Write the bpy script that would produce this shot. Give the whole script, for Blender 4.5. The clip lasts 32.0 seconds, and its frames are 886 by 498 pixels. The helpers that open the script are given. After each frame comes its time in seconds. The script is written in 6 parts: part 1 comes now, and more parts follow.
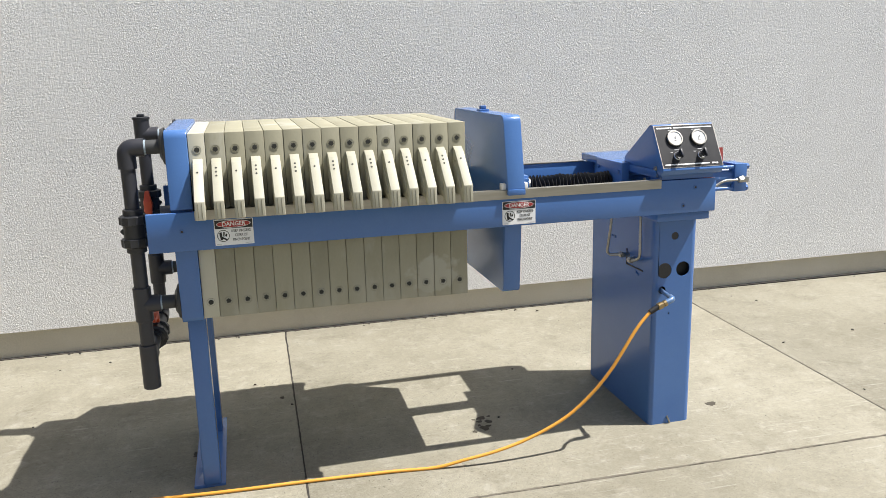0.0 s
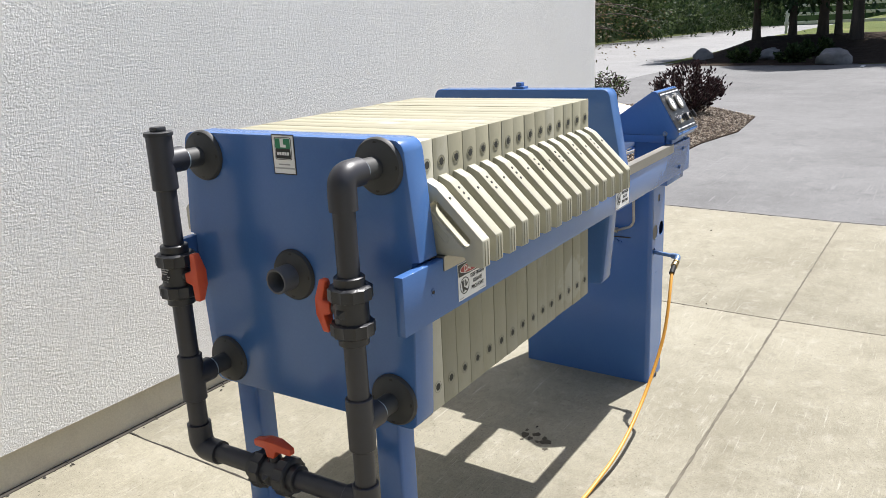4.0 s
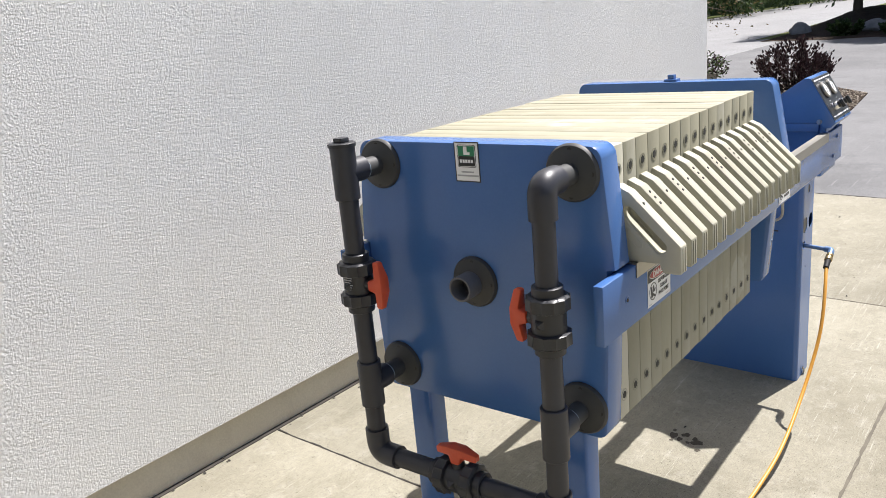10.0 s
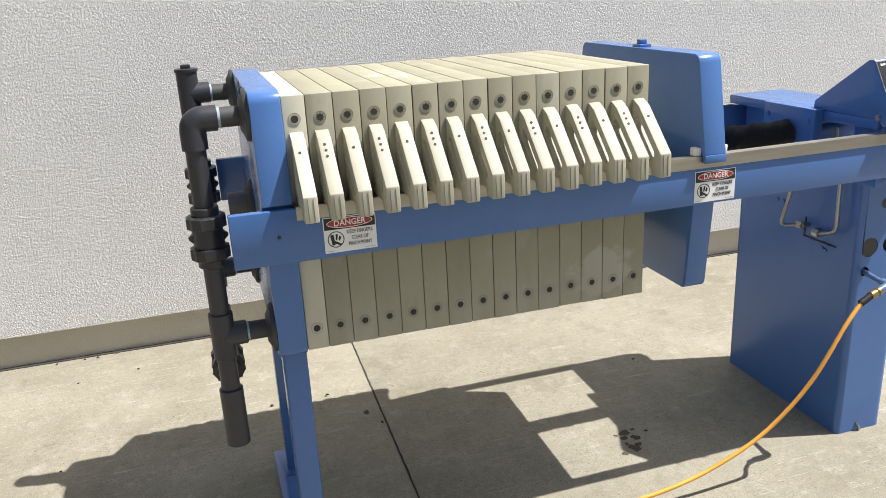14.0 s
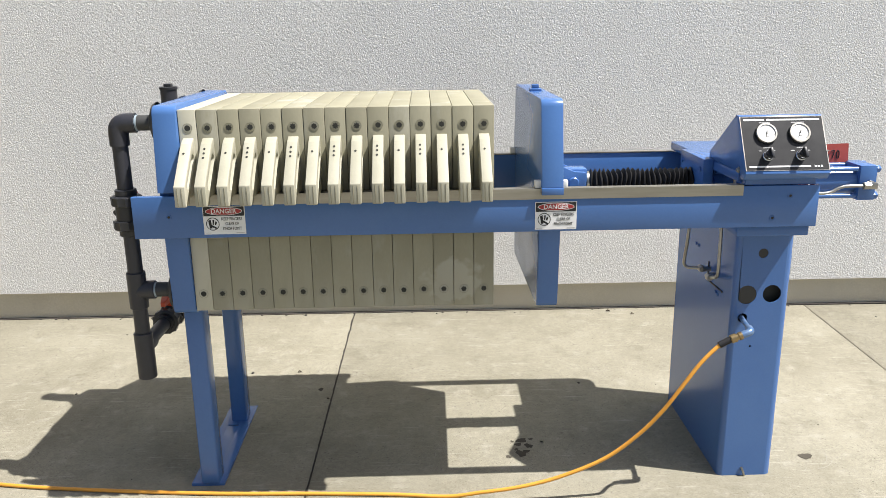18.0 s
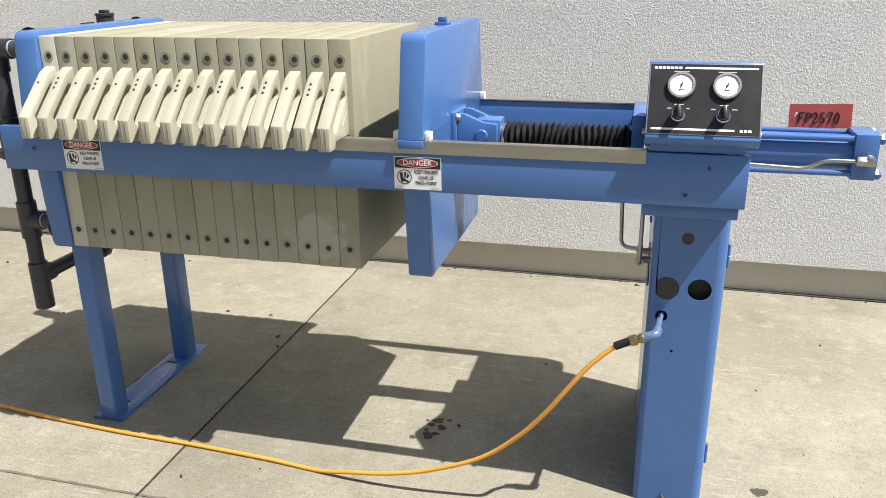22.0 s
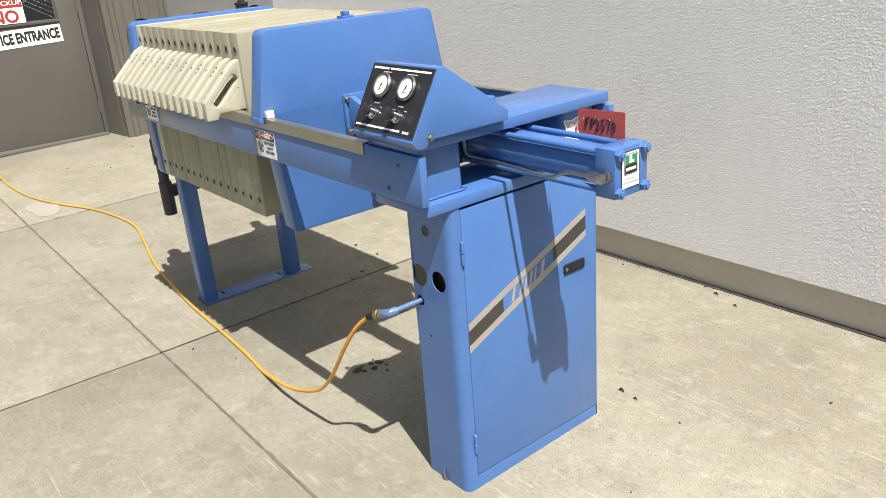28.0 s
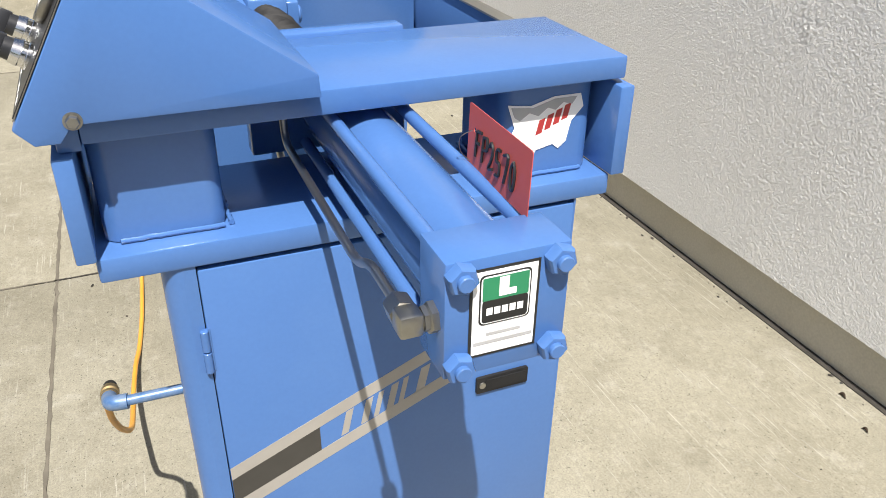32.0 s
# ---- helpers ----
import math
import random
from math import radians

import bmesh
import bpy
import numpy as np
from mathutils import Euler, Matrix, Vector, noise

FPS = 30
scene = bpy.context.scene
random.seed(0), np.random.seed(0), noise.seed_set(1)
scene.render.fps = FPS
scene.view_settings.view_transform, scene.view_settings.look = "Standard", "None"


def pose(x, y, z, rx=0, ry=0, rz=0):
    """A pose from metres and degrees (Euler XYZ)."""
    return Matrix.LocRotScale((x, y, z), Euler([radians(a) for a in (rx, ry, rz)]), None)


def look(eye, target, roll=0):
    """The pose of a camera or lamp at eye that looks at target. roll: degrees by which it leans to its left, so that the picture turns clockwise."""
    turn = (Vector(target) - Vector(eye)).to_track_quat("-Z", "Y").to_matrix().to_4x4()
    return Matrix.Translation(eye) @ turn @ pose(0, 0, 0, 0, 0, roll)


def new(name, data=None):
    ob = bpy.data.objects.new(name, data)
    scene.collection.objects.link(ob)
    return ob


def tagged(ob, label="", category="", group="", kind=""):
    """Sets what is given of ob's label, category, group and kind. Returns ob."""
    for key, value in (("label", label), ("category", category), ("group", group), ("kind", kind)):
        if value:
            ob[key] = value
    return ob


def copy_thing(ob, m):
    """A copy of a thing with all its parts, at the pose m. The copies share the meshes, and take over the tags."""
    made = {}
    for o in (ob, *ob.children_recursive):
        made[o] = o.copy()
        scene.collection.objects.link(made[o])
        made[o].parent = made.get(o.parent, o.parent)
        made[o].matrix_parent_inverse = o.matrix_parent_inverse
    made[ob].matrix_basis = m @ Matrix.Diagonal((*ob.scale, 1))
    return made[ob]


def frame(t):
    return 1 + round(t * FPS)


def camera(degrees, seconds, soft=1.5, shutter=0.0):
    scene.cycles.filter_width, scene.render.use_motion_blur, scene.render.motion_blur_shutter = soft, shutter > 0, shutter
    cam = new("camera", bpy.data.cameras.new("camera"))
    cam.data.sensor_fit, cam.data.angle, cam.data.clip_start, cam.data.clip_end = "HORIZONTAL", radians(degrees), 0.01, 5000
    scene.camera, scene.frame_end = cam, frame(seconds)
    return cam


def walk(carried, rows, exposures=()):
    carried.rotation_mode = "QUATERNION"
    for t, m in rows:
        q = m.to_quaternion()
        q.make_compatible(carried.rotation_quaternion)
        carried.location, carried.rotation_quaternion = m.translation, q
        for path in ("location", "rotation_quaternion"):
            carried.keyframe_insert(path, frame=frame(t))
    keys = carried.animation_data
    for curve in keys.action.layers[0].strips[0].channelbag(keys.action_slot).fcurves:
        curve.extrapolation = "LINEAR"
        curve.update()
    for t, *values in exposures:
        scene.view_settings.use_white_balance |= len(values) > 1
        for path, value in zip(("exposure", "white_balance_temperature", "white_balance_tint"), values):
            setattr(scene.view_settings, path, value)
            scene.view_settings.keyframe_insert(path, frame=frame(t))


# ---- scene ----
cam = camera(58.4, 32.0, soft=0.6)
PATH = [
    (0, (0.317, 0.101, 1.537), (0.794, 1.99, 1.088), -1.5),
    (0.5, (-0.044, 0.239, 1.54), (0.626, 2.071, 1.098), -1.6),
    (1, (-0.196, 0.455, 1.541), (0.643, 2.208, 1.07), -1.2),
    (1.5, (-0.397, 0.662, 1.553), (0.617, 2.316, 1.066), -0.9),
    (2, (-0.718, 0.839, 1.558), (0.447, 2.383, 1.048), -0.5),
    (2.5, (-0.938, 1.053, 1.571), (0.367, 2.473, 1.042), -0.6),
    (4.5, (-1.301, 2.243, 1.575), (0.4, 3.147, 1.039), -3.7),
    (5, (-1.286, 2.509, 1.604), (0.484, 3.263, 1.057), -4.6),
    (5.5, (-1.339, 2.777, 1.607), (0.48, 3.378, 1.032), -5.0),
    (6, (-1.351, 2.941, 1.577), (0.503, 3.406, 0.989), -4.6),
    (6.5, (-1.335, 2.968, 1.535), (0.528, 3.357, 0.919), -4.1),
    (7, (-1.355, 2.959, 1.497), (0.502, 3.329, 0.852), -3.5),
    (7.5, (-1.387, 2.951, 1.468), (0.467, 3.328, 0.818), -3.0),
    (8, (-1.413, 2.923, 1.521), (0.415, 3.355, 0.833), -3.2),
    (8.5, (-1.417, 2.789, 1.569), (0.381, 3.377, 0.919), -4.0),
    (9, (-1.361, 2.596, 1.585), (0.373, 3.386, 0.978), -4.6),
    (9.5, (-1.367, 2.394, 1.6), (0.262, 3.406, 1.031), -5.1),
    (10, (-1.386, 2.164, 1.628), (0.112, 3.369, 1.074), -5.3),
    (10.5, (-1.221, 1.898, 1.613), (0.143, 3.25, 1.052), -5.3),
    (11, (-1.072, 1.61, 1.616), (0.202, 3.043, 1.045), -5.2),
    (11.5, (-1.048, 1.336, 1.608), (0.151, 2.819, 1.004), -4.9),
    (12, (-0.918, 1.121, 1.63), (0.19, 2.665, 1.008), -4.6),
    (12.5, (-0.682, 0.969, 1.604), (0.33, 2.572, 0.969), -4.1),
    (13, (-0.499, 0.968, 1.592), (0.375, 2.649, 0.952), -3.7),
    (13.5, (-0.285, 1.053, 1.578), (0.431, 2.806, 0.934), -3.3),
    (14, (-0.034, 1.024, 1.563), (0.504, 2.845, 0.933), -3.0),
    (14.5, (0.208, 0.926, 1.569), (0.584, 2.793, 0.957), -2.3),
    (15, (0.322, 0.717, 1.556), (0.608, 2.603, 0.955), -0.9),
    (15.5, (0.478, 0.548, 1.576), (0.707, 2.445, 0.985), -0.2),
    (17.5, (0.896, 0.442, 1.557), (0.948, 2.369, 1.025), -0.7),
    (18, (0.903, 0.448, 1.566), (0.946, 2.374, 1.031), -0.8),
    (18.5, (0.922, 0.449, 1.552), (0.946, 2.378, 1.024), -0.8),
    (19, (0.914, 0.473, 1.58), (0.932, 2.392, 1.017), -0.7),
    (19.5, (0.988, 0.554, 1.553), (0.93, 2.476, 1.003), -0.7),
    (20, (1.099, 0.656, 1.562), (0.943, 2.566, 0.991), -0.7),
    (20.5, (1.338, 0.672, 1.547), (1.06, 2.558, 0.943), -0.7),
    (21, (1.566, 0.686, 1.525), (1.21, 2.549, 0.892), -0.6),
    (21.5, (1.713, 0.79, 1.502), (1.292, 2.63, 0.841), -0.6),
    (22, (1.891, 0.883, 1.514), (1.422, 2.709, 0.844), -0.7),
    (22.5, (2.221, 0.875, 1.521), (1.685, 2.682, 0.851), -1.0),
    (23, (2.442, 0.878, 1.559), (1.874, 2.671, 0.88), -1.0),
    (23.5, (2.607, 0.986, 1.535), (1.978, 2.76, 0.859), -1.2),
    (24, (2.785, 1.097, 1.551), (2.058, 2.832, 0.872), -1.7),
    (24.5, (3.055, 1.137, 1.549), (2.21, 2.816, 0.867), -2.0),
    (25, (3.242, 1.206, 1.57), (2.264, 2.804, 0.87), -2.6),
    (25.5, (3.314, 1.36, 1.552), (2.204, 2.865, 0.842), -2.6),
    (27.5, (3.673, 1.732, 1.583), (2.212, 2.887, 0.854), -4.2),
    (28, (3.685, 1.73, 1.573), (2.211, 2.872, 0.851), -4.6),
    (28.5, (3.677, 1.749, 1.576), (2.194, 2.876, 0.845), -4.6),
    (29, (3.67, 1.785, 1.57), (2.184, 2.9, 0.829), -4.4),
    (29.5, (3.642, 1.834, 1.563), (2.159, 2.938, 0.8), -4.0),
    (30, (3.537, 1.926, 1.545), (2.059, 3.017, 0.755), -3.6),
    (30.5, (3.46, 2.079, 1.537), (1.979, 3.143, 0.715), -2.7),
    (31, (3.404, 2.402, 1.503), (1.899, 3.394, 0.638), -1.6),
    (31.5, (3.269, 2.695, 1.463), (1.715, 3.55, 0.54), -0.3),
    (32, (3.033, 2.957, 1.425), (1.433, 3.629, 0.432), 0.9),
]
walk(cam, [(t, look(eye, target, roll)) for t, eye, target, roll in PATH], [(0, 0.83, 6450, 10), (2.5, 0.86, 6420, 10), (5, 0.97, 6320, 12), (10, 0.98, 6360, 13), (13, 0.89, 6440, 12), (15, 0.89, 6480, 11), (19, 0.87, 6500, 10), (23, 0.84, 6560, 10), (32, 0.82, 6600, 10)])

# ---- world, sun ----
SUN_WAY = Vector((-0.539, 0.150, -1.0)).normalized()
world = bpy.data.worlds.new("world")
scene.world = world
world.use_nodes = True
wn = world.node_tree.nodes
sky = wn.new("ShaderNodeTexSky")
sky.sky_type = "NISHITA"
sky.sun_disc = False
sky.sun_elevation = math.asin(-SUN_WAY.z)
sky.sun_rotation = math.atan2(-SUN_WAY.x, -SUN_WAY.y)
sky.air_density, sky.dust_density, sky.ozone_density = 1.0, 2.6, 1.0
bg = wn["Background"]
bg.inputs["Strength"].default_value = 0.061
world.node_tree.links.new(sky.outputs["Color"], bg.inputs["Color"])
sun_data = bpy.data.lights.new("sun", "SUN")
sun_data.energy, sun_data.angle, sun_data.color = 4.88, radians(0.53), (1.0, 0.965, 0.92)
sun = new("sun", sun_data)
sun.rotation_euler = SUN_WAY.to_track_quat("-Z", "Y").to_euler()
sun.location = (3, 0, 8)


# ---- materials ----
def pm(name, c1, c2=None, scale=6.0, rough=0.5, rough2=None, metal=0.0, bump=0.0, bscale=60.0, bdist=0.002, rand=0.0,
       fine=0.0, spec=0.5, stretch=(1, 1, 1), c3=None, c3scale=1.2, c3at=(0.55, 0.7), detail=6.0, coat=0.0):
    m = bpy.data.materials.new(name)
    m.use_nodes = True
    t = m.node_tree
    n, L = t.nodes, t.links.new
    b = n["Principled BSDF"]
    b.inputs["Metallic"].default_value = metal
    b.inputs["Specular IOR Level"].default_value = spec
    b.inputs["Coat Weight"].default_value = coat
    tc = n.new("ShaderNodeTexCoord")
    info = n.new("ShaderNodeObjectInfo")
    mp = n.new("ShaderNodeVectorMath")
    mp.operation = "MULTIPLY_ADD"
    mp.inputs[1].default_value = stretch
    off = n.new("ShaderNodeVectorMath")
    off.operation = "SCALE"
    off.inputs[0].default_value = (17.0, 9.0, 23.0)
    L(info.outputs["Random"], off.inputs["Scale"])
    L(tc.outputs["Object"], mp.inputs[0])
    L(off.outputs[0], mp.inputs[2])
    n1 = n.new("ShaderNodeTexNoise")
    n1.inputs["Scale"].default_value, n1.inputs["Detail"].default_value = scale, detail
    n1.inputs["Roughness"].default_value = 0.62
    L(mp.outputs[0], n1.inputs["Vector"])
    ramp = n.new("ShaderNodeValToRGB")
    ramp.color_ramp.elements[0].position, ramp.color_ramp.elements[1].position = 0.32, 0.68
    ramp.color_ramp.elements[0].color = (*c1, 1)
    ramp.color_ramp.elements[1].color = (*(c2 or c1), 1)
    L(n1.outputs["Fac"], ramp.inputs["Fac"])
    col = ramp.outputs["Color"]
    if c3:
        n3 = n.new("ShaderNodeTexNoise")
        n3.inputs["Scale"].default_value, n3.inputs["Detail"].default_value = c3scale, 7
        n3.inputs["Roughness"].default_value = 0.65
        L(mp.outputs[0], n3.inputs["Vector"])
        r3 = n.new("ShaderNodeMapRange")
        r3.inputs["From Min"].default_value, r3.inputs["From Max"].default_value = c3at
        L(n3.outputs["Fac"], r3.inputs["Value"])
        mx = n.new("ShaderNodeMix")
        mx.data_type = "RGBA"
        L(r3.outputs[0], mx.inputs["Factor"])
        L(col, mx.inputs["A"])
        mx.inputs["B"].default_value = (*c3, 1)
        col = mx.outputs["Result"]
    if fine:
        n4 = n.new("ShaderNodeTexNoise")
        n4.inputs["Scale"].default_value, n4.inputs["Detail"].default_value = bscale * 1.7, 3
        L(mp.outputs[0], n4.inputs["Vector"])
        h4 = n.new("ShaderNodeMapRange")
        h4.inputs["From Min"].default_value, h4.inputs["From Max"].default_value = 0.25, 0.75
        h4.inputs["To Min"].default_value, h4.inputs["To Max"].default_value = 1 - fine, 1 + fine
        L(n4.outputs["Fac"], h4.inputs["Value"])
        v4 = n.new("ShaderNodeVectorMath")
        v4.operation = "SCALE"
        L(col, v4.inputs[0])
        L(h4.outputs[0], v4.inputs["Scale"])
        col = v4.outputs[0]
    if rand:
        hr = n.new("ShaderNodeMapRange")
        hr.inputs["To Min"].default_value, hr.inputs["To Max"].default_value = 1 - rand, 1 + rand
        L(info.outputs["Random"], hr.inputs["Value"])
        vr = n.new("ShaderNodeVectorMath")
        vr.operation = "SCALE"
        L(col, vr.inputs[0])
        L(hr.outputs[0], vr.inputs["Scale"])
        col = vr.outputs[0]
    L(col, b.inputs["Base Color"])
    rr = n.new("ShaderNodeMapRange")
    rr.inputs["To Min"].default_value, rr.inputs["To Max"].default_value = rough, rough if rough2 is None else rough2
    L(n1.outputs["Fac"], rr.inputs["Value"])
    L(rr.outputs[0], b.inputs["Roughness"])
    if bump:
        n2 = n.new("ShaderNodeTexNoise")
        n2.inputs["Scale"].default_value, n2.inputs["Detail"].default_value = bscale, 4
        L(mp.outputs[0], n2.inputs["Vector"])
        bp = n.new("ShaderNodeBump")
        bp.inputs["Strength"].default_value, bp.inputs["Distance"].default_value = bump, bdist
        L(n2.outputs["Fac"], bp.inputs["Height"])
        L(bp.outputs[0], b.inputs["Normal"])
    return m


def layers(name):
    m = bpy.data.materials.new(name)
    m.use_nodes = True
    n, L = m.node_tree.nodes, m.node_tree.links.new
    tc = n.new("ShaderNodeTexCoord")

    def noise_(scale, detail=4.0, rough=0.6, stretch=None, turn=0.0, distort=0.0):
        vec = tc.outputs["Object"]
        if stretch:
            mp = n.new("ShaderNodeMapping")
            mp.inputs["Scale"].default_value, mp.inputs["Rotation"].default_value = stretch, (0, 0, radians(turn))
            L(vec, mp.inputs["Vector"])
            vec = mp.outputs[0]
        t = n.new("ShaderNodeTexNoise")
        t.inputs["Scale"].default_value, t.inputs["Detail"].default_value = scale, detail
        t.inputs["Roughness"].default_value, t.inputs["Distortion"].default_value = rough, distort
        L(vec, t.inputs["Vector"])
        return t.outputs["Fac"]

    def band_(v, lo, hi, a=0.0, b=1.0):
        r = n.new("ShaderNodeMapRange")
        r.inputs["From Min"].default_value, r.inputs["From Max"].default_value = lo, hi
        r.inputs["To Min"].default_value, r.inputs["To Max"].default_value = a, b
        L(v, r.inputs["Value"])
        return r.outputs[0]

    def mix_(f, a, b):
        x = n.new("ShaderNodeMix")
        x.data_type = "RGBA"
        L(f, x.inputs["Factor"])
        for k, v in (("A", a), ("B", b)):
            if isinstance(v, tuple):
                x.inputs[k].default_value = (*v, 1)
            else:
                L(v, x.inputs[k])
        return x.outputs["Result"]

    def times_(c, v):
        x = n.new("ShaderNodeVectorMath")
        x.operation = "SCALE"
        L(c, x.inputs[0])
        L(v, x.inputs["Scale"])
        return x.outputs[0]

    def math_(op, a, b):
        x = n.new("ShaderNodeMath")
        x.operation = op
        for k, v in enumerate((a, b)):
            if isinstance(v, (int, float)):
                x.inputs[k].default_value = v
            else:
                L(v, x.inputs[k])
        return x.outputs[0]

    def bump_(h, strength, dist):
        x = n.new("ShaderNodeBump")
        x.inputs["Strength"].default_value, x.inputs["Distance"].default_value = strength, dist
        L(h, x.inputs["Height"])
        L(x.outputs[0], n["Principled BSDF"].inputs["Normal"])
    return m, n, L, noise_, band_, mix_, times_, math_, bump_


def concrete(name, c1, c2, stain, pale, size=1.0):
    """Cast surface: broad mottling, blotches, scuffs, fine sand grain and pits; smaller size means broader marks."""
    m, n, L, noise_, band_, mix_, times_, math_, bump_ = layers(name)
    b = n["Principled BSDF"]
    col = mix_(band_(noise_(1.3 * size, 9, 0.68), 0.36, 0.64), c1, c2)
    col = mix_(band_(noise_(0.55 * size, 8, 0.7, distort=0.6), 0.50, 0.70, 0, 0.6), col, stain)
    col = mix_(band_(noise_(5.0 * size, 8, 0.74), 0.52, 0.68, 0, 0.5), col, stain)
    col = mix_(band_(noise_(11.0 * size, 8, 0.75), 0.53, 0.70, 0, 0.45), col, pale)
    for turn, sc, far in ((25, 3.0, 30), (-40, 3.6, 34), (80, 2.6, 30), (8, 4.4, 42), (-68, 4.0, 38)):
        f = math_("MULTIPLY", band_(noise_(sc * size, 4, 0.65, (1, far, 1), turn, 0.25), 0.625, 0.66), band_(noise_(2.1 * size, 4, 0.6, (1, 1.2, 1), turn), 0.5, 0.58))
        col = mix_(math_("MULTIPLY", f, 0.65), col, pale)
    grain = noise_(210.0 * max(size, 0.4), 3, 0.7)
    mid = noise_(48.0 * max(size, 0.4), 5, 0.75)
    col = times_(col, band_(grain, 0.3, 0.7, 0.80, 1.20))
    col = times_(col, band_(mid, 0.3, 0.7, 0.90, 1.10))
    flecks = band_(noise_(62.0 * max(size, 0.5), 2, 0.6, (1, 2.6, 1), 35), 0.69, 0.74)
    col = mix_(math_("MULTIPLY", flecks, 0.55), col, pale)
    pits = band_(noise_(150.0 * max(size, 0.5), 1, 0.5), 0.68, 0.74, 1.0, 0.5)
    col = times_(col, pits)
    L(col, b.inputs["Base Color"])
    b.inputs["Roughness"].default_value = 0.85
    b.inputs["Specular IOR Level"].default_value = 0.25
    h = math_("ADD", math_("MULTIPLY", grain, 0.35), math_("ADD", math_("MULTIPLY", mid, 0.8), pits))
    bump_(h, 0.4, 0.0011)
    return m


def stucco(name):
    """Coarse sprayed coat: crisp grains, their shade partly in the colour, over a slow unevenness, faint drips."""
    m, n, L, noise_, band_, mix_, times_, math_, bump_ = layers(name)
    b = n["Principled BSDF"]
    col = mix_(band_(noise_(1.2, 7, 0.65), 0.35, 0.65), (0.705, 0.70, 0.685), (0.745, 0.74, 0.725))
    col = mix_(band_(noise_(0.7, 8, 0.7, (2.4, 2.4, 0.5)), 0.56, 0.8, 0, 0.6), col, (0.655, 0.645, 0.62))
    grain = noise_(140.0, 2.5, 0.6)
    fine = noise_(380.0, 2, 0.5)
    # hollows of the grain painted darker: shade of the relief in the colour
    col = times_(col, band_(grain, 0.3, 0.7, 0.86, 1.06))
    L(col, b.inputs["Base Color"])
    b.inputs["Roughness"].default_value = 0.62
    b.inputs["Specular IOR Level"].default_value = 0.5
    bump_(math_("ADD", grain, math_("MULTIPLY", fine, 0.3)), 1.0, 0.0034)
    return m


BLUE = pm("blue_paint", (0.057, 0.140, 0.352), (0.063, 0.150, 0.370), 3.0, 0.17, 0.26, bump=0.10, bscale=90, bdist=0.0012, spec=0.52, fine=0.025, c3=(0.070, 0.160, 0.376), c3scale=2.5, c3at=(0.5, 0.75))
PLATE = pm("olive_polypropylene", (0.258, 0.244, 0.172), (0.310, 0.295, 0.214), 5.0, 0.55, 0.72, rand=0.08, spec=0.3, bump=0.14, bscale=120, bdist=0.0008, fine=0.03,
           stretch=(1, 1, 0.35), c3=(0.39, 0.385, 0.33), c3scale=3.0, c3at=(0.57, 0.72))


def residue_and_bounce(m, colour):
    """Dried slurry: a chalky bloom, with floor bounce painted in, along the lower edges and one pale cloud low on the
    stack.
    """
    n, L = m.node_tree.nodes, m.node_tree.links.new
    b = n["Principled BSDF"]
    col = b.inputs["Base Color"].links[0].from_socket
    geo = n.new("ShaderNodeNewGeometry")
    sep = n.new("ShaderNodeSeparateXYZ")
    L(geo.outputs["Position"], sep.inputs[0])

    def op(kind, a, c):
        x = n.new("ShaderNodeMath")
        x.operation = kind
        for k, v in enumerate((a, c)):
            if isinstance(v, float):
                x.inputs[k].default_value = v
            else:
                L(v, x.inputs[k])
        return x.outputs[0]

    def fit(v, lo, hi, a, c):
        x = n.new("ShaderNodeMapRange")
        for key, q in (("From Min", lo), ("From Max", hi), ("To Min", a), ("To Max", c)):
            x.inputs[key].default_value = q
        L(v, x.inputs["Value"])
        return x.outputs[0]

    def cloud(scale, stretch):
        mp = n.new("ShaderNodeVectorMath")
        mp.operation = "MULTIPLY"
        mp.inputs[1].default_value = stretch
        L(geo.outputs["Position"], mp.inputs[0])
        x = n.new("ShaderNodeTexNoise")
        x.inputs["Scale"].default_value, x.inputs["Detail"].default_value = scale, 5
        L(mp.outputs[0], x.inputs["Vector"])
        return x.outputs["Fac"]

    # paler towards the bottom: slurry bloom plus the pad's bounce light painted in
    low = op("MULTIPLY", fit(sep.outputs["Z"], 0.86, 0.69, 0.0, 0.6), fit(cloud(9.0, (1.6, 1, 0.5)), 0.35, 0.65, 0.25, 1.0))
    dx = op("MULTIPLY", op("SUBTRACT", sep.outputs["X"], 0.985), 9.5)
    dz = op("MULTIPLY", op("SUBTRACT", sep.outputs["Z"], 0.775), 12.5)
    r = op("ADD", op("MULTIPLY", dx, dx), op("MULTIPLY", dz, dz))
    r = op("ADD", r, op("MULTIPLY", op("SUBTRACT", cloud(16.0, (1, 1, 1)), 0.5), 3.2))
    f = op("MAXIMUM", low, fit(r, 1.0, 0.55, 0.0, 0.62))
    mx = n.new("ShaderNodeMix")
    mx.data_type = "RGBA"
    L(f, mx.inputs["Factor"])
    L(col, mx.inputs["A"])
    mx.inputs["B"].default_value = (*colour, 1)
    L(mx.outputs["Result"], b.inputs["Base Color"])


